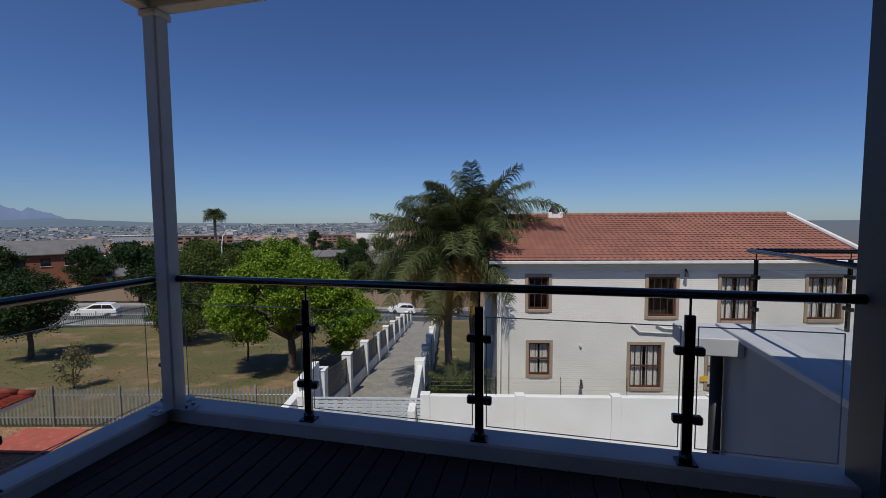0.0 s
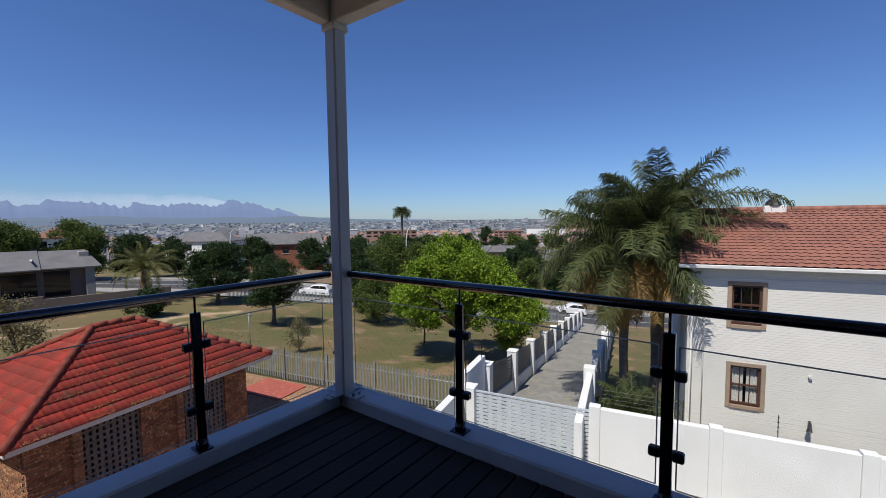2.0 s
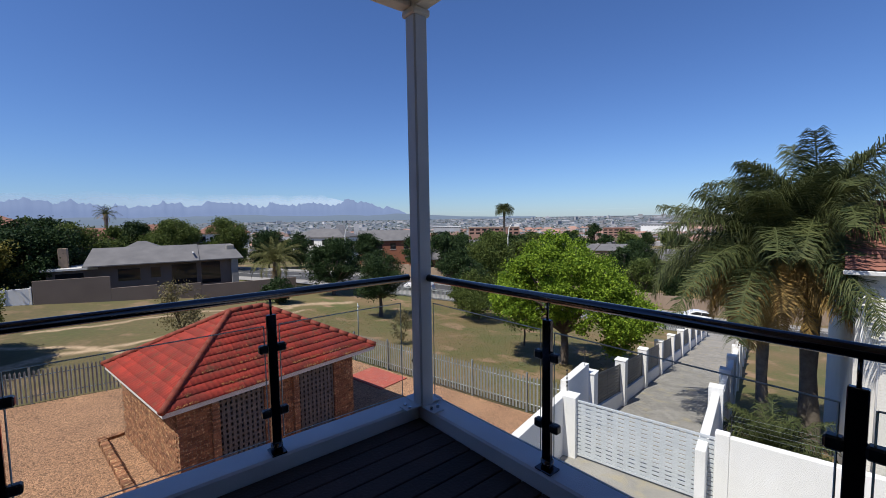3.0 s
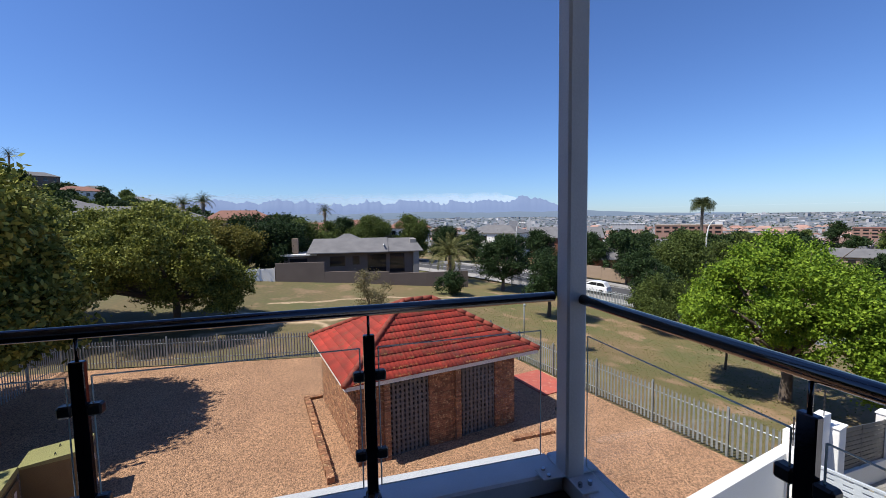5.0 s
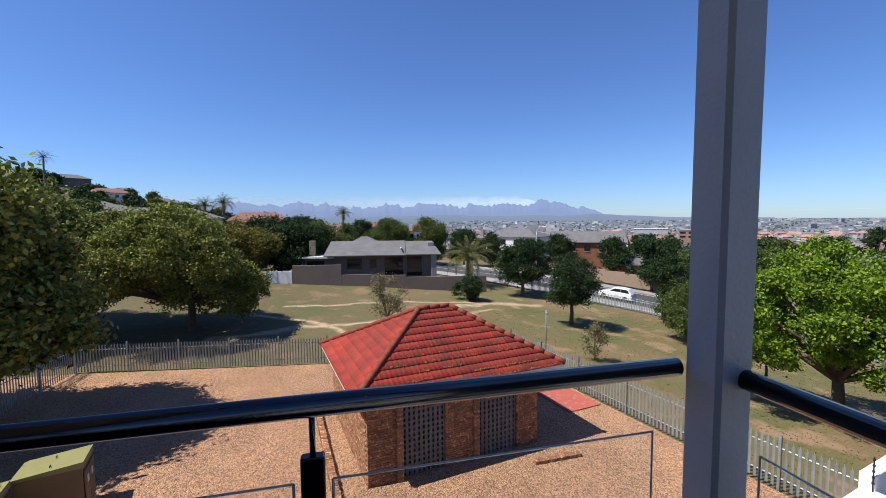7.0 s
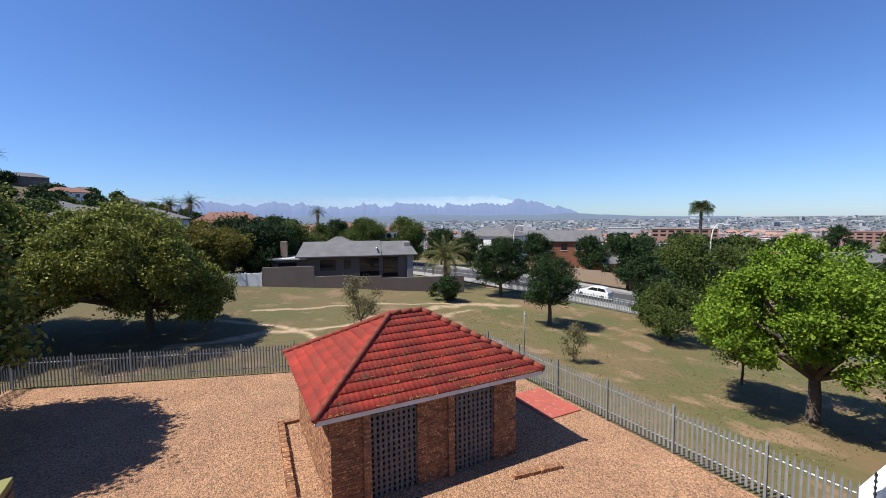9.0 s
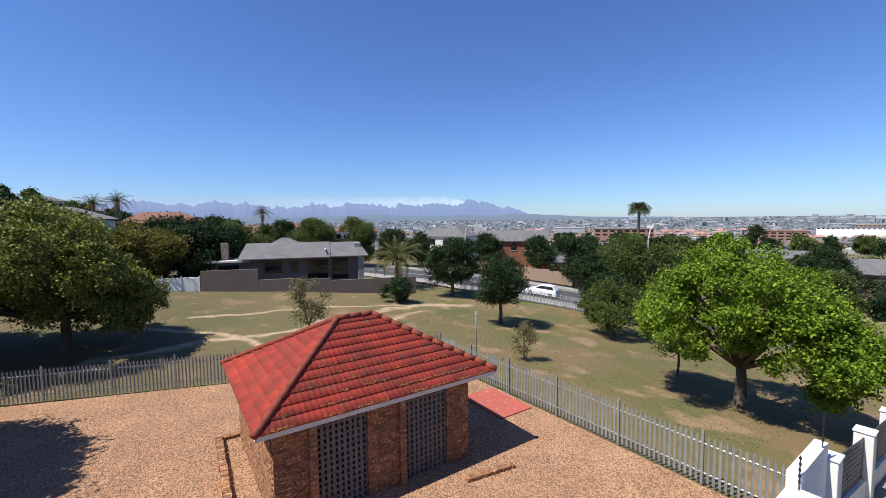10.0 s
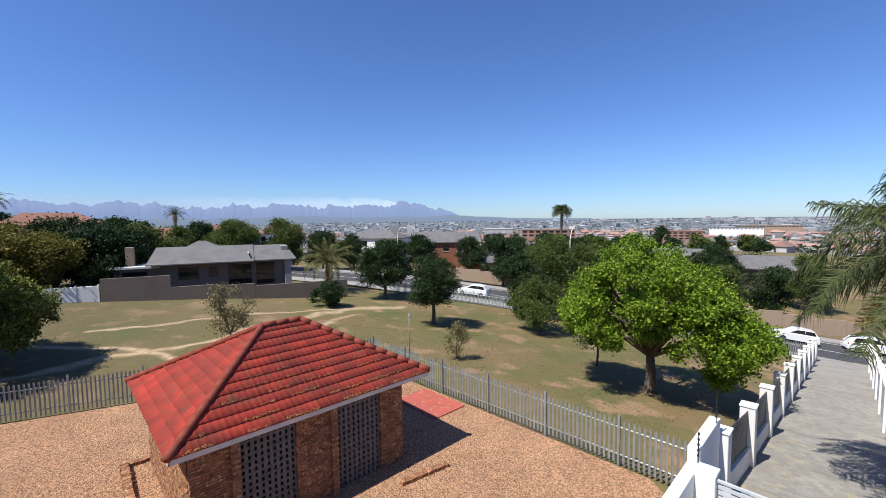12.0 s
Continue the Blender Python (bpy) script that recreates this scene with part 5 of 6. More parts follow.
        part("ridge_cap", tube([(x, ridge_y, rz + 0.03), (x + 0.44, ridge_y, rz + 0.035)], [0.13, 0.12], 8), TILE_BROWN, roof, smooth=True)
    a, b = Vector((L + 0.22, ridge_y, rz + 0.05)), Vector((L + 0.22, -0.42, ez + 0.2))
    part("verge", tube([a, b], 0.11, 8), FASCIA, roof, "white gable capping")
    for x in (0.02, L - 0.22):
        part("gable", ([(x + k, y, z) for k in (0, 0.2) for y, z in ((0.02, ez), (D - 0.02, ez), (ridge_y, rz - 0.06))],
                       [(0, 2, 1), (3, 4, 5), (0, 1, 4, 3), (1, 2, 5, 4), (2, 0, 3, 5)]), wm, root, "white painted brick gable")
    part("gable_band", box(0.3, 0.9, 0.9, 0.05, ridge_y, rz - 0.85), FASCIA, root)
    # chimney with dark rotating cowl
    ch = part("chimney", box(0.75, 0.5, 0.55, 3.3, ridge_y, rz - 0.35, bev=0.02), WHITE, root)
    part("cowl", join(tube([(3.3, ridge_y, rz + 0.2), (3.3, ridge_y, rz + 0.34), (3.36, ridge_y, rz + 0.55), (3.42, ridge_y, rz + 0.62)], [0.32, 0.24, 0.08, 0.05], 10),
                      tube([(3.34, ridge_y, rz + 0.56), (3.55, ridge_y, rz + 0.60)], [0.07, 0.05], 6)), BLACK, ch, "black metal chimney cowl")
    # downpipes, lamps, pipes
    part("downpipe", tube([(0.14, -0.08, ez), (0.14, -0.08, -5.9), (-0.1, -0.2, -6.0)], 0.04, 8), FASCIA, root, "white downpipe", True)
    part("downpipe", tube([(0.5, -0.06, -0.9), (0.5, -0.06, -5.9)], 0.022, 6), FASCIA, root, "thin white pipe", True)
    for x, z in ((7.75, -0.55), (3.55, -5.25)):
        part("wall_light", tube([(x, 0, z), (x - 0.02, -0.14, z - 0.1), (x - 0.05, -0.2, z - 0.28)], [0.04, 0.05, 0.085], 8), BLACK, root, "black outdoor wall light")
    part("vent_cap", tube([(3.5, -0.1, -3.75), (3.5, 0, -3.75)], 0.05, 8), FASCIA, root)
    for x0, x1, z0, z1, xe in ((5.6, 6.5, -2.85, -3.15, 8.2), (6.6, 7.4, -2.85, -3.0, 8.2)):
        part("waste_pipe", tube([(x0, -0.07, z0), (x0 + 0.3, -0.07, z1), (xe, -0.07, z1 - 0.12)], 0.035, 8), FASCIA, root, "white waste pipe", True)
    part("soil_pipe", tube([(8.05, -0.09, -2.5), (8.05, -0.09, -6.2)], 0.055, 8), FASCIA, root, "white soil pipe", True)
    part("warning_sign", box(0.30, 0.015, 0.22, 8.6, -0.06, -5.25), YELLOW, root, "small yellow warning sign")
    return root


white_house()
solid("neighbour_yard", span(-3.0, 20, 12.6, 17.4, -8.0, -6.0), CONCRETE, "bare soil strip before the neighbouring house", "ground", kind="structure").matrix_basis = pose(0, 0, 0)

# ---------------------------------------------------------------- bungalow across the park
def hip_roof(x0, x1, y0, y1, z, rise, hip0, hip1, over=0.4):
    x0, x1, y0, y1 = x0 - over, x1 + over, y0 - over, y1 + over
    ym = (y0 + y1) / 2
    v = [(x0, y0, z), (x1, y0, z), (x1, y1, z), (x0, y1, z), (x0 + hip0, ym, z + rise), (x1 - hip1, ym, z + rise)]
    v += [(a, b, c - 0.14) for a, b, c in v[:4]]
    return v, [(0, 1, 5, 4), (1, 2, 5), (2, 3, 4, 5), (3, 0, 4), (6, 7, 1, 0), (7, 8, 2, 1), (8, 9, 3, 2), (9, 6, 0, 3), (9, 8, 7, 6)]


def bungalow():
    bz = -6.0
    BM = pose(-56.6, -1.3, bz, 0, 0, 82) @ Matrix.Scale(0.80, 4)
    # local x runs along the front, to the viewer's right; local -y faces the park
    root = thing("bungalow", "low taupe bungalow with grey tiled roof and dark windows", "house", at=BM)
    part("wall", join(span(2.0, 18.2, 0, 9, -1, 3.9), span(-3.4, 2.0, 1.2, 8, -1, 3.3)), TAUPE, root, "taupe plastered wall")
    part("roof", hip_roof(1.4, 12.6, -0.5, 9, 3.9, 2.0, 0.3, 0.1, 0.8), GREYROOF, root, "grey tiled roof")
    part("roof", hip_roof(12.7, 18.3, -0.1, 8.6, 3.9, 1.9, 0.1, 1.2, 0.8), GREYROOF, root, "grey tiled roof")
    part("roof", hip_roof(3.6, 9.0, 4, 9, 5.2, 1.4, 2.6, 2.6), GREYROOF, root, "grey tiled roof peak")
    part("flat_roof", span(-3.8, 2.3, 0.8, 8.4, 3.3, 3.55), FASCIA, root, "pale flat porch roof")
    part("verge", box(0.18, 5.2, 0.12, 12.65, 1.9, 4.85), FASCIA, root)
    ch = part("chimney", box(0.9, 0.9, 2.6, -1.9, 3, 3.5, bev=0.03), SURROUND, root, "tan chimney")
    part("stone_pier", box(0.9, 0.9, 4.0, 17.9, -0.2, 0, bev=0.05), CONCRETE, root, "rough stone pier")
    part("stone_chimney", box(1.1, 0.8, 1.3, 17.6, 2.5, 4.4, bev=0.08), CONCRETE, root, "rough stone chimney")
    for a, b, c, d in ((-2.5, 0.3, 0.9, 2.9), (4.0, 6.4, 1.6, 3.2), (7.6, 8.7, 1.8, 3.2), (10.0, 13.0, 0.4, 3.4), (13.6, 16.0, 0.4, 3.5)):
        yy = 1.2 if a < 0 else 0
        w = part("window", span(a, b, yy - 0.05, yy + 0.05, c, d), PANE, root, "dark window opening")
        part("window_frame", join(span(a - 0.08, a, yy - 0.09, yy - 0.005, c, d), span(b, b + 0.08, yy - 0.09, yy - 0.005, c, d), span(a, b, yy - 0.09, yy - 0.053, d, d + 0.08)), TAUPE, w)
    wall = thing("garden_wall", "taupe plastered garden wall stepping down along the park", "wall", kind="structure")
    for a, b, t in ((-3.6, 3.6, 3.3), (3.6, 8.4, 1.75), (8.4, 13.4, 1.55), (13.4, 19.5, 1.2), (19.5, 26.0, 1.2)):
        o = part("panel", span(a, b - 0.004, -3.4, -3.15, -2.2, t - 0.6, 0.02), TAUPE, wall)
        o.matrix_basis = BM
    w2 = thing("precast_wall", "white precast concrete panel wall beside the bungalow", "wall", kind="structure")
    for i in range(4):
        o = part("panel", span(-3.7 - 2.2 * (i + 1), -3.84 - 2.2 * i, -3.35, -3.2, -1, 1.9, 0.02), WHITE, w2)
        o.matrix_basis = BM
        o = part("post", span(-3.82 - 2.2 * i, -3.7 - 2.2 * i, -3.4, -3.15, -1, 2.05, 0.01), WHITE, w2)
        o.matrix_basis = BM


bungalow()


def far_house(label, x, y, z, rz, w, d, h, rise, wallm, roofm, gable=False):
    root = thing("house", label, "house", "houses beyond the park", at=pose(x, y, z, 0, 0, rz))
    part("wall", span(-w / 2, w / 2, -d / 2, d / 2, -4, h), wallm, root)
    part("roof", hip_roof(-w / 2, w / 2, -d / 2, d / 2, h, rise, 0.1 if gable else d * 0.45, 0.1 if gable else d * 0.45), roofm, root)
    n = max(2, int(w / 3))
    for i in range(n):
        a = -w / 2 + (i + 0.5) * w / n
        for sg in (-1, 1):
            win = part("window", span(a - 0.6, a + 0.6, sg * d / 2 - 0.05, sg * d / 2 + 0.05, h - 2.0, h - 0.7), PANE, root)
            part("sill", span(a - 0.7, a + 0.7, sg * d / 2 - 0.1, sg * d / 2 + 0.1, h - 2.08, h - 2.003), FASCIA, win)
    return root


ROOFTERRA = mat("terracotta_roof", (0.25, 0.115, 0.08), (0.17, 0.085, 0.06), 0.9, 0.6, 12, 0.2)
BRICKFAR = mat("red_brick_wall", (0.28, 0.11, 0.06), (0.20, 0.08, 0.05), 0.9, 0.8, 14, 0.2)


def at_az(az, r):
    return -3 - math.sin(radians(az)) * r, 2.3 + math.cos(radians(az)) * r


for lab, az, r, top, rz, w, d, h, rise, wm_, rm_, gb in (
        ("brick house with dark gabled roof and white verges", 57.5, 96, -1.3, 60, 15, 9, 3.2, 2.2, BRICKFAR, GREYROOF, True),
        ("white house with grey tiled roof", 66.5, 110, -1.0, 40, 14, 9, 3.6, 2.0, WHITE, GREYROOF, False),
        ("brick cottage with blue-grey roof by the road", 51.5, 84, -5.0, 80, 9, 8, 3, 1.8, BRICKFAR, GREYROOF, False),
        ("house with terracotta roof above the bungalow", 86, 100, 1.0, 95, 14, 8, 3, 2.0, TAUPE, ROOFTERRA, False),
        ("cream house with terracotta roof among trees", 79, 120, 0.4, 80, 12, 8, 3, 2.0, WHITE, ROOFTERRA, False),
        ("pale house with brown roof on the slope", 92, 88, 0.6, 100, 12, 8, 3, 1.8, SURROUND, ROOFTERRA, False),
        ("low grey-roofed white house on the hillside", 112, 72, 3.6, 112, 16, 9, 3, 1.6, WHITE, GREYROOF, False),
        ("cream hillside house with terracotta roof", 101, 95, 3.4, 105, 13, 8, 3, 2.0, SURROUND, ROOFTERRA, False),
        ("long grey building roof beyond the road", 21, 105, -6.5, 20, 22, 10, 4, 2.2, TAUPE, GREYROOF, False),
        ("grey roofed hall beyond the road", 28, 125, -6.8, 30, 20, 10, 4, 1.5, SURROUND, GREYROOF, False),
        ("brick house with red roof beyond the road", 37, 120, -6.2, 40, 14, 9, 3.2, 2, BRICKFAR, ROOFTERRA, False),
        ("grey roofed house beyond the trees", 46, 115, -5.0, 50, 13, 9, 3.2, 2, TAUPE, GREYROOF, False)):
    hx, hy = at_az(az, r)
    far_house(lab, hx, hy, top - h - rise, rz, w, d, h, rise, wm_, rm_, gb)
HILLROOF = random.Random(12)
for i in range(9):
    az, r = HILLROOF.uniform(108, 124), HILLROOF.uniform(150, 260)
    hx, hy = at_az(az, r)
    far_house("hillside house with tiled roof", hx, hy, ground_z(hx, hy), az + 15, HILLROOF.uniform(10, 16), 9, 3.5, 2, HILLROOF.choice((WHITE, SURROUND, TAUPE)), HILLROOF.choice((GREYROOF, ROOFTERRA, GREYROOF)))



PALEBRICK = mat("pale_red_brick_wall", (0.30, 0.175, 0.135), (0.23, 0.13, 0.10), 0.9, 0.05, 0.6, 0.1)


def long_building(name, label, az, r, w, d, top, storeys, wallm, roofm):
    """Flat-roofed block with bands of windows, standing across the line of sight."""
    x, y = at_az(az, r)
    z = ground_z(x, y)
    root = thing(name, label, "building", at=pose(x, y, z, 0, 0, az))
    h = top - z
    part("wall", span(-w / 2, w / 2, -d / 2, d / 2, -4, h), wallm, root)
    part("roof", span(-w / 2 - 0.6, w / 2 + 0.6, -d / 2 - 0.6, d / 2 + 0.6, h + 0.01, h + 0.9), roofm, root)
    n = max(4, int(w / 9))
    st = min(h, storeys * 5.0) / storeys
    for k in range(storeys):
        for i in range(n):
            a = -w / 2 + (i + 0.5) * w / n
            part("window", span(a - w / n * 0.33, a + w / n * 0.33, -d / 2 - 0.12, -d / 2 - 0.02, h - (k + 0.8) * st, h - (k + 0.32) * st), PANE, root)


long_building("brick_office", "red-brown brick office block in the town", 27.5, 900, 58, 40, -26, 3, PALEBRICK, ROOFTERRA)
long_building("brick_school", "long low red-brick building with pale window bands", 43.5, 620, 74, 20, -15, 2, PALEBRICK, SURROUND)
long_building("warehouse", "long white warehouse on the plain", 22.5, 1500, 130, 60, -33, 1, WHITE, GREYROOF)
long_building("warehouse", "long pale warehouse with a tan roof on the plain", 19.5, 1800, 170, 60, -32, 1, SURROUND, SURROUND)
long_building("warehouse", "long white warehouse on the plain", 50, 1700, 110, 50, -38, 1, CITYMAT, FASCIA)
long_building("shop_hall", "low white shop hall with flat roof", 24, 300, 34, 18, -14, 1, WHITE, GREYROOF)

# vibracrete wall across the road
for i in range(24):
    s = -52 + i * 3.0
    if -34 < s < -24:
        continue
    p = RP + RD * s + RN * 9.5
    solid("roadside_wall", box(2.98, 0.2, 1.9, p.x, p.y, ground_z(*(RP + RD * s).xy) + 0.1, math.degrees(math.atan2(RD.y, RD.x))), SURROUND, "tan brick roadside wall panel", "wall", kind="structure")

# ---------------------------------------------------------------- street lamps, poles
def street_lamp(x, y, h, arm, label="white steel street lamp with curved arm"):
    z = ground_z(x, y)
    root = thing("street_lamp", label, "street lamp", "street lamps", at=pose(x, y, z))
    pts = [(0, 0, -0.2), (0, 0, h * 0.8), (arm[0] * 0.15, arm[1] * 0.15, h * 0.93), (arm[0] * 0.5, arm[1] * 0.5, h), (arm[0], arm[1], h * 1.005)]
    part("pole", tube(pts, [0.11, 0.085, 0.07, 0.06, 0.05], 8), FASCIA, root, smooth=True)
    part("lantern", box(0.7, 0.25, 0.12, arm[0] * 1.2, arm[1] * 1.2, h * 0.99, math.degrees(math.atan2(arm[1], arm[0])), 0.03), FASCIA, root)


street_lamp(-42.8, 48.5, 10.6, (1.0, 0.9))
street_lamp(-66, 33, 8.4, (1.0, 0.7))
street_lamp(-8.5, 66.5, 8.6, (1.0, 0.9))
cp = thing("camera_pole", "thin grey pole with a small box on top", "pole", at=pose(-24.7, 13.5, ground_z(-24.7, 13.5)))
part("pole", tube([(0, 0, 0), (0, 0, 3.0)], 0.035, 8), GALV, cp, smooth=True)
part("head", box(0.2, 0.1, 0.1, 0.08, 0, 2.75, bev=0.01), GALV, cp)

# ---------------------------------------------------------------- mini substation
def kiosk(x, y, rz, w, d, h, label):
    root = thing("transformer_kiosk", label, "transformer kiosk", "transformer kiosks", at=pose(x, y, G, 0, 0, rz))
    part("plinth", box(w, d, 0.12, bev=0.01), CONCRETE, root)
    part("body", box(w - 0.06, d - 0.06, h - 0.2, z=0.123), MINIFRONT, root)
    v = [(-w / 2, -d / 2, h - 0.07), (w / 2, -d / 2, h - 0.07), (w / 2, d / 2, h - 0.07), (-w / 2, d / 2, h - 0.07),
         (-w / 2, -d / 2, h), (w / 2, -d / 2, h), (w / 2, d / 2, h + 0.10), (-w / 2, d / 2, h + 0.10)]
    lid = part("lid", (v, [(0, 1, 2, 3)[::-1], (4, 5, 6, 7), (0, 1, 5, 4), (1, 2, 6, 5), (2, 3, 7, 6), (3, 0, 4, 7)]), MINISUB, root, "khaki steel lid")
    for sx in (-0.25, 0.25):
        part("lifting_lug", tube([(sx * w, 0, h + 0.04), (sx * w, 0, h + 0.1), (sx * w + 0.08, 0, h + 0.1), (sx * w + 0.08, 0, h + 0.04)], 0.012, 6), BLACK, lid)
    for k in (-1, 1):
        part("door", box(w * 0.43, 0.02, h - 0.4, k * w * 0.23, d / 2 + 0.0, 0.2, bev=0.006), MINIFRONT, root)
        part("label_plate", box(0.14, 0.012, 0.2, k * w * 0.2, d / 2 + 0.016, h - 0.62), FASCIA, root, "small white label plate")
    return root


kiosk(-15.3, -6.4, YARD + 4, 1.05, 1.5, 1.5, "khaki green steel transformer kiosk on gravel")
kiosk(-13.7, -7.35, YARD + 4, 1.3, 1.3, 1.5, "khaki green steel transformer kiosk on gravel")
ss = thing("warning_sign", "small yellow sign on a thin stake in gravel", "sign", at=pose(-8.9, 11.2, G))
part("stake", tube([(0, 0, 0), (0, 0, 0.5)], 0.015, 6), BLACK, ss)
part("plate", box(0.2, 0.01, 0.16, z=0.45), YELLOW, ss)

# ---------------------------------------------------------------- planting
tree("tree", "broad bright green leafy tree in the park", -15.9, 23.7, 8.2, 5.1, LEAF_BRIGHT, 11, trunk=0.26, bare=0.22, leaf=0.085, per=62, blobs=120, spread=0.17,
     env=(31, ((-4.1, 4.6), (-2.9, 7.2), (-1.0, 9.4), (0.7, 8.7), (2.2, 7.2), (3.4, 5.9), (4.5, 4.7)), ((-4.1, 3.6), (-2.0, 2.6), (0, 2.7), (2.0, 1.9), (3.5, 1.1), (4.5, 3.0)), 4.2, 0.9))
tree("tree", "olive green rounded tree behind the fence", -35.5, -9.4, 8.9, 6.0, LEAF_OLIVE, 12, trunk=0.27, bare=0.2, leaf=0.1, per=50, blobs=150, spread=0.2,
     env=(109, ((-7.6, 3.6), (-6.2, 6.0), (-3.6, 8.4), (-1.0, 9.7), (1.4, 8.6), (3.0, 6.6), (4.3, 4.0)), ((-7.6, 3.0), (-5.4, 1.9), (-2.6, 1.6), (0.5, 1.2), (3.2, 0.8), (4.3, 2.4)), 5.6, 1.05))
tree("tree", "large olive green tree in the shade", -35.5, -21.0, 11.0, 6.5, LEAF_OLIVE, 13, trunk=0.3, bare=0.16, leaf=0.15, per=30, blobs=80, spread=0.26)
# two trees added mostly out of view, to cast the shadow on the gravel
tree("tree", "dark shade tree beside the yard fence", -20.4, -13.9, 10.9, 5.7, LEAF_OLIVE, 14, trunk=0.25, bare=0.2, leaf=0.15, per=40, blobs=84, spread=0.3)
tree("tree", "dark shade tree beside the yard fence", -15.0, -16.6, 10.4, 5.6, LEAF_OLIVE, 25, trunk=0.25, bare=0.2, leaf=0.19, per=30, blobs=84, spread=0.32)
tree("tree", "thin half-bare shrub tree in dry grass", -35.5, 4.9, 3.9, 1.9, LEAF_SPARSE, 15, trunk=0.07, bare=0.12, leaf=0.075, per=20, blobs=18, spread=0.22)
tree("tree", "young sparse sapling in the park", -24.6, 16.8, 2.5, 0.8, LEAF_SPARSE, 16, trunk=0.04, bare=0.2, leaf=0.065, per=14, blobs=11, spread=0.15)
tree("bush", "dark clipped round bush by the wall", -45.5, 14.9, 3.0, 1.75, LEAF_DARK, 17, trunk=0.1, bare=0.05, leaf=0.1, per=28, blobs=26, spread=0.16)
tree("tree", "dark green broad tree near the road", -48.8, 22.8, 7.0, 3.6, LEAF_DARK, 18, trunk=0.22, bare=0.22, leaf=0.1, per=42, blobs=42)
tree("tree", "dark green tree with a bare stem by the road fence", -34.8, 21.2, 6.4, 2.6, LEAF_DARK, 19, trunk=0.17, bare=0.26, leaf=0.085, per=46, blobs=36)
tree("tree", "small round green tree beside the road fence", -29.8, 29.6, 4.9, 3.0, LEAF_MID, 20, trunk=0.14, bare=0.15, leaf=0.09, per=44, blobs=34)
tree("tree", "dark conical tree beside the road", -36.2, 33.0, 6.9, 2.9, LEAF_DARK, 21, trunk=0.18, bare=0.12, leaf=0.1, per=44, blobs=34)
tree("tree", "slender tree beside the bright green tree", -20.6, 25.4, 3.6, 1.5, LEAF_MID, 22, trunk=0.07, bare=0.4, leaf=0.09, per=20, blobs=10)
tree("tree", "pale green weeping tree across the road", -44.5, 46.5, 9.0, 4.6, LEAF_MID, 23, trunk=0.25, bare=0.1, leaf=0.15, per=26, blobs=44, droop=1.4)
tree("tree", "green tree across the road", -52, 44, 8.6, 4.0, LEAF_DARK, 24, trunk=0.2, bare=0.15, leaf=0.17, per=20, blobs=22)
SPOTS = random.Random(21)
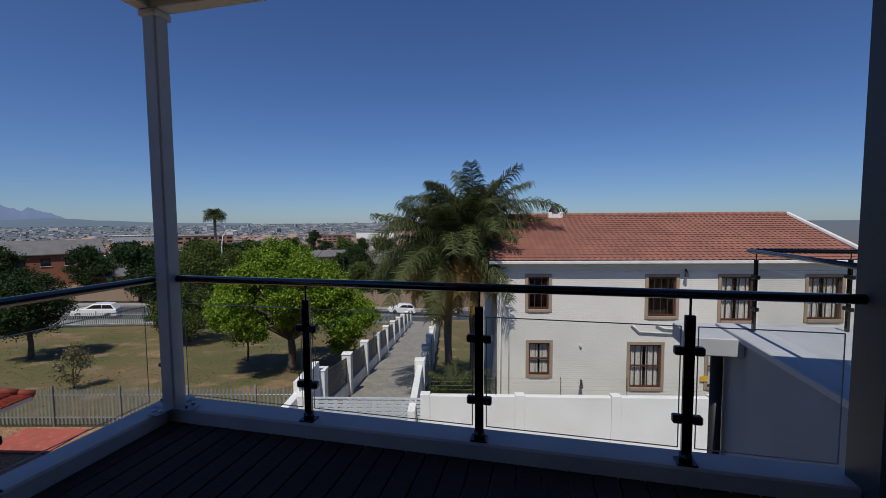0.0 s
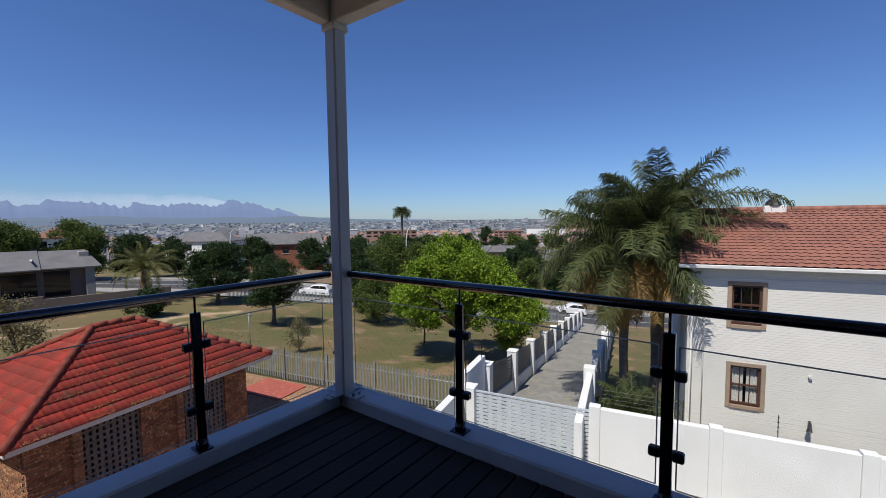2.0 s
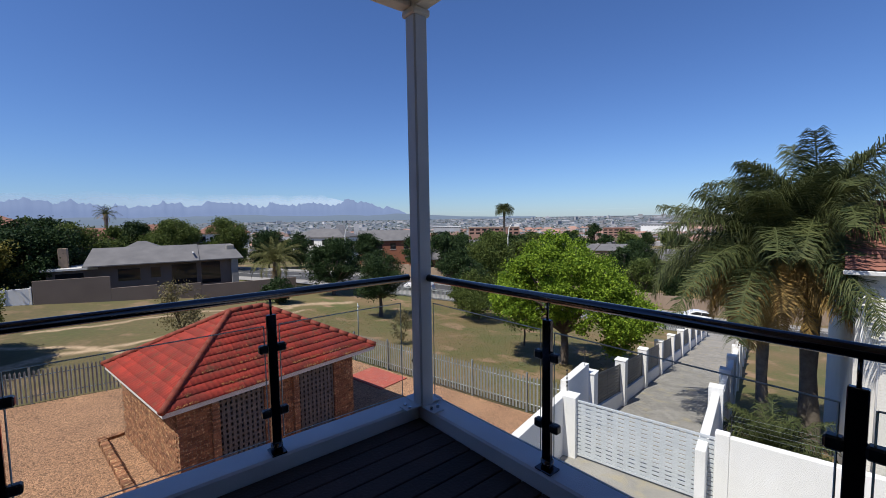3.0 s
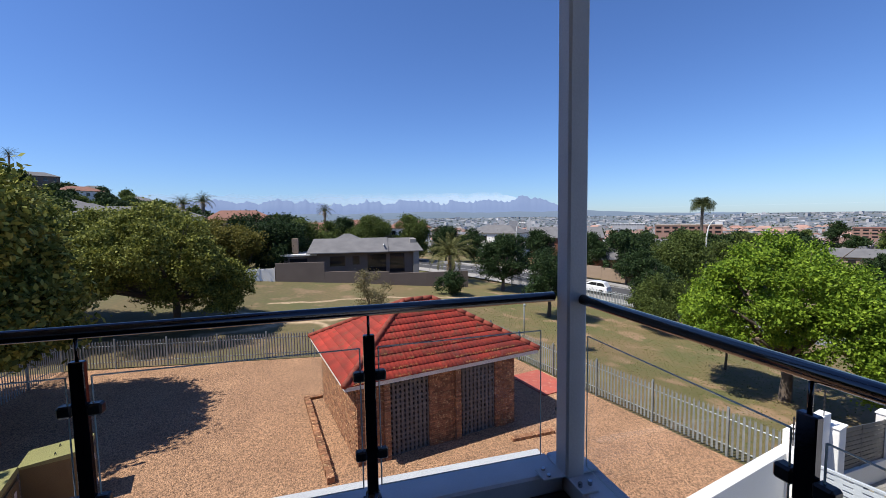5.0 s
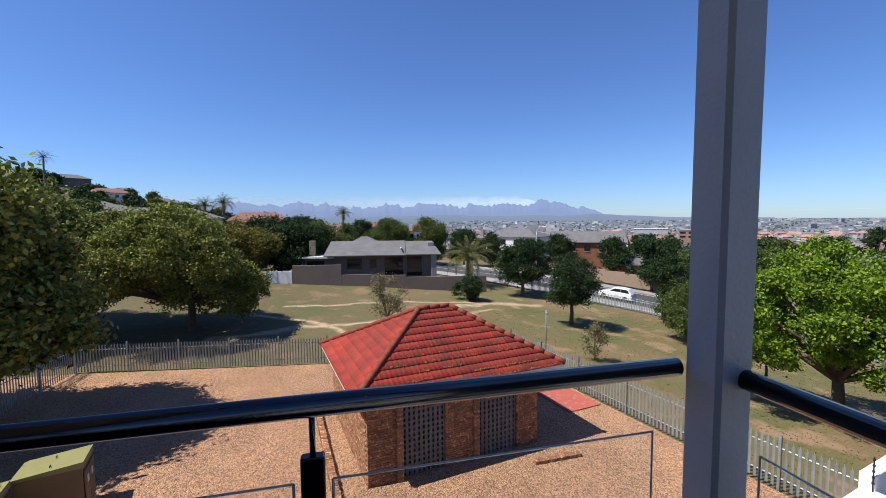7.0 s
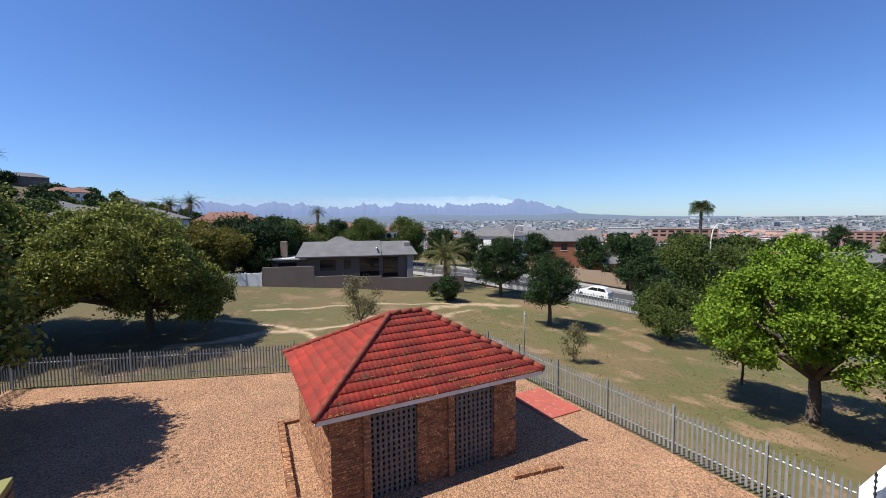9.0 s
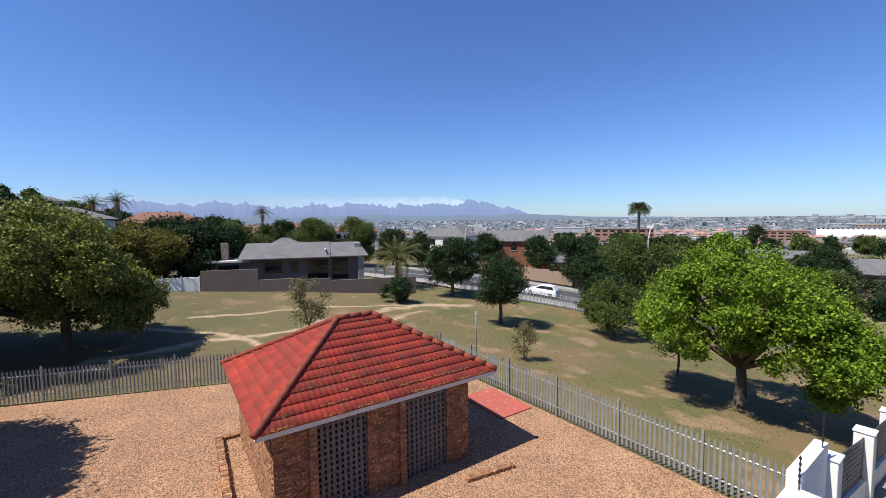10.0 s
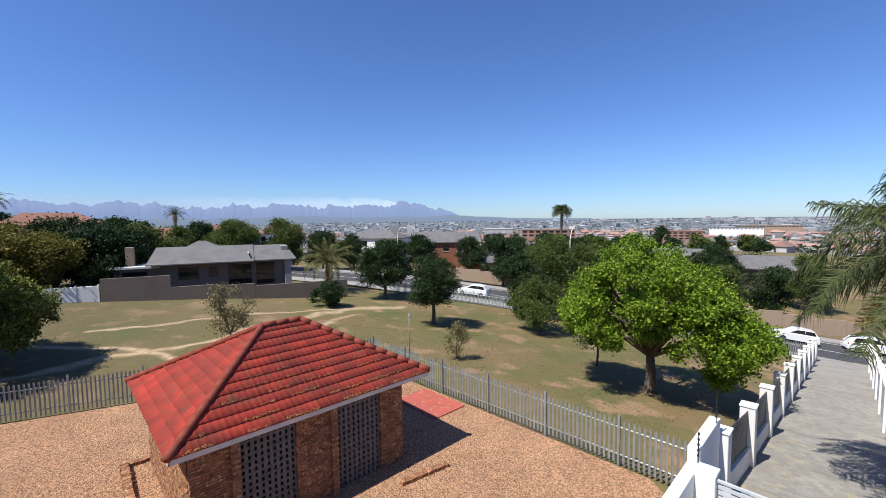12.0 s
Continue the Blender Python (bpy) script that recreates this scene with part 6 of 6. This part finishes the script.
for i, (az, r, top, rad, lm, lab) in enumerate((
        (98, 58, 1.2, 4.2, LEAF_DARK, "dark green tree behind the precast wall"), (101, 56, 0.2, 3.6, LEAF_YELLOW, "yellowing tree behind the precast wall"),
        (93.5, 66, 1.5, 3.6, LEAF_MID, "green tree behind the bungalow"), (84.5, 78, 1.8, 5.0, LEAF_MID, "olive tree behind the bungalow"),
        (78.8, 80, 2.0, 4.4, LEAF_MID, "fresh green tree behind the bungalow"), (96, 74, 2.2, 3.6, LEAF_DARK, "dark tree on the slope"),
        (70, 86, -1.0, 3.2, LEAF_DARK, "dark tree beyond the bungalow"), (64, 75, -2.2, 3.0, LEAF_DARK, "dark tree by the road bend"),
        (54, 80, -2.0, 4.0, LEAF_DARK, "dark green tree beside the road"), (48, 82, -1.8, 3.8, LEAF_DARK, "dark green tree beside the road"),
        (40, 84, -3.4, 4.0, LEAF_MID, "green tree across the road"), (33, 90, -4.4, 4.0, LEAF_DARK, "dark tree beyond the road"),
        (26, 88, -5.0, 4.0, LEAF_DARK, "dark tree beyond the road"), (30, 150, -1.0, 3.0, LEAF_DARK, "tall dark conifer in town"),
        (106, 74, 2.8, 3.4, LEAF_DARK, "dark garden tree on the hillside"), (115, 62, 3.0, 3.6, LEAF_OLIVE, "olive garden tree on the hillside"),
        (103.5, 57, 1.6, 4.0, LEAF_YELLOW, "yellow green garden tree among the houses"), (99.5, 62, 2.4, 4.4, LEAF_DARK, "tall dark garden tree among the houses"), (95.5, 60, 1.0, 3.6, LEAF_DARK, "dark garden tree among the houses"), (109, 60, 2.2, 4.0, LEAF_DARK, "dark garden tree on the hillside"),
        (90, 72, 0.8, 3.4, LEAF_MID, "green garden tree among the houses"), (88, 84, 1.4, 3.6, LEAF_DARK, "dark garden tree among the houses"), (74, 84, 0.0, 3.4, LEAF_DARK, "dark garden tree among the houses"), (61, 84, -1.6, 3.8, LEAF_DARK, "dark roadside tree among the houses"), (44, 76, -3.0, 4.0, LEAF_DARK, "dark roadside tree among the houses"), (36, 80, -4.0, 4.4, LEAF_DARK, "dark roadside tree among the houses"),
        (19, 80, -6.0, 3.6, LEAF_DARK, "dark tree across the road"), (23.5, 74, -6.2, 3.2, LEAF_MID, "green tree across the road"), (29, 72, -5.6, 3.6, LEAF_DARK, "dark tree across the road"), (16, 92, -4.6, 4.0, LEAF_MID, "green tree across the road"), (24, 100, -4.4, 4.4, LEAF_DARK, "dark tree across the road"),
        (110, 108, 5.0, 4, LEAF_DARK, "dark tree on the hillside"), (119, 96, 5.0, 4.5, LEAF_DARK, "dark tree on the hillside"), (4, 85, 2.0, 4.5, LEAF_MID, "brownish green tree behind the white house"), (-8, 80, 2.4, 3.5, LEAF_MID, "tree behind the white house"))):
    hx, hy = at_az(az, r)
    gz = ground_z(hx, hy)
    hh = max(3.5, top - gz)
    tree("tree", lab, hx, hy, hh, rad, lm, 40 + i, trunk=0.2, bare=0.12, leaf=0.15, per=26, blobs=26, spread=0.32)
for i in range(110):
    az, r = SPOTS.uniform(18, 118), SPOTS.uniform(95, 240)
    hx, hy = at_az(az, r)
    tree("tree", "dark green garden tree among houses", hx, hy, SPOTS.uniform(4, 7), SPOTS.uniform(2.5, 4.2), SPOTS.choice((LEAF_DARK, LEAF_MID, LEAF_DARK)), 100 + i, trunk=0.2, bare=0.1, leaf=0.4, per=9, blobs=14, spread=0.5)

for i in range(34):
    az, r = SPOTS.uniform(108, 127), SPOTS.uniform(130, 270)
    hx, hy = at_az(az, r)
    tree("tree", "dark green garden tree on the hillside", hx, hy, SPOTS.uniform(4, 7.5), SPOTS.uniform(3.0, 5.0), SPOTS.choice((LEAF_DARK, LEAF_MID, LEAF_DARK)), 300 + i, trunk=0.2, bare=0.1, leaf=0.4, per=9, blobs=14, spread=0.5)

palm("palm_tree", "tall feathery palm with drooping fronds by the white house", -3.2, 20.0, -7.6, 8.5, 0.24, 32, 4.7, 31, dry=24, width=0.95, leaflets=130, bias=(-0.22, 0.0))
palm("palm_tree", "leaning feathery palm with golden hanging dead fronds", -4.3, 18.9, -7.2, 7.1, 0.17, 32, 5.0, 36, dry=34, width=0.95, leaflets=120, bias=(-0.35, -0.2))
palm("small_palm", "low bushy palm under the tall palm", -3.5, 16.6, -6.9, 0.8, 0.2, 40, 2.3, 33, dry=0, width=0.5, leaflets=44)
palm("date_palm", "squat date palm beside the bungalow", -56.0, 18.2, ground_z(-56, 18.2), 3.6, 0.4, 50, 4.6, 34, dry=4, width=0.6, leaflets=60, leafm=FROND_LIGHT)
fx_, fy_ = at_az(41.8, 150)
palm("fan_palm", "tall thin palm above the town", fx_, fy_, ground_z(fx_, fy_), 3.6 - ground_z(fx_, fy_), 0.4, 56, 4.0, 35, dry=0, width=1.7, leaflets=34)
for az, r, top, ln in ((105, 80, 4.6, 2.6), (107, 86, 4.4, 2.6), (90.5, 92, 3.0, 2.6), (120.5, 190, 23, 4)):
    hx, hy = at_az(az, r)
    palm("fan_palm", "garden palm on the slope", hx, hy, ground_z(hx, hy), max(3, top - ground_z(hx, hy)), 0.25, 26, ln, int(az), dry=6, width=0.6, leaflets=14)


# grass tufts in the park
def grass():
    g = np.random.default_rng(77)
    n = 30000
    t = g.random((n, 2))
    x = -9 - 32 * t[:, 0]
    y = 12 + 24 * t[:, 1]
    keep = (y > 15.2 + 0.22 * (x + 10)) & (x < -11 - 0.24 * (y - 13))
    x, y = x[keep], y[keep]
    z = np.array([ground_z(a, b) for a, b in zip(x, y)])
    c = np.stack([x, y, z], 1)
    h = g.uniform(0.015, 0.05, (len(c), 1))
    d = g.normal(0, 0.05, (len(c), 3))
    d[:, 2] = 0
    w = g.normal(0, 0.02, (len(c), 3))
    w[:, 2] = 0
    up = np.array([0, 0, 1.0])
    q = np.stack([c - w, c + w, c + w * 0.4 + d + up * h, c - w * 0.4 + d + up * h], 1)
    ob = new("grass", fast_mesh("grass", q, 2, GRASSBLADE))
    tagged(ob, "short dry grass tufts in the park", "grass", kind="stuff")


grass()
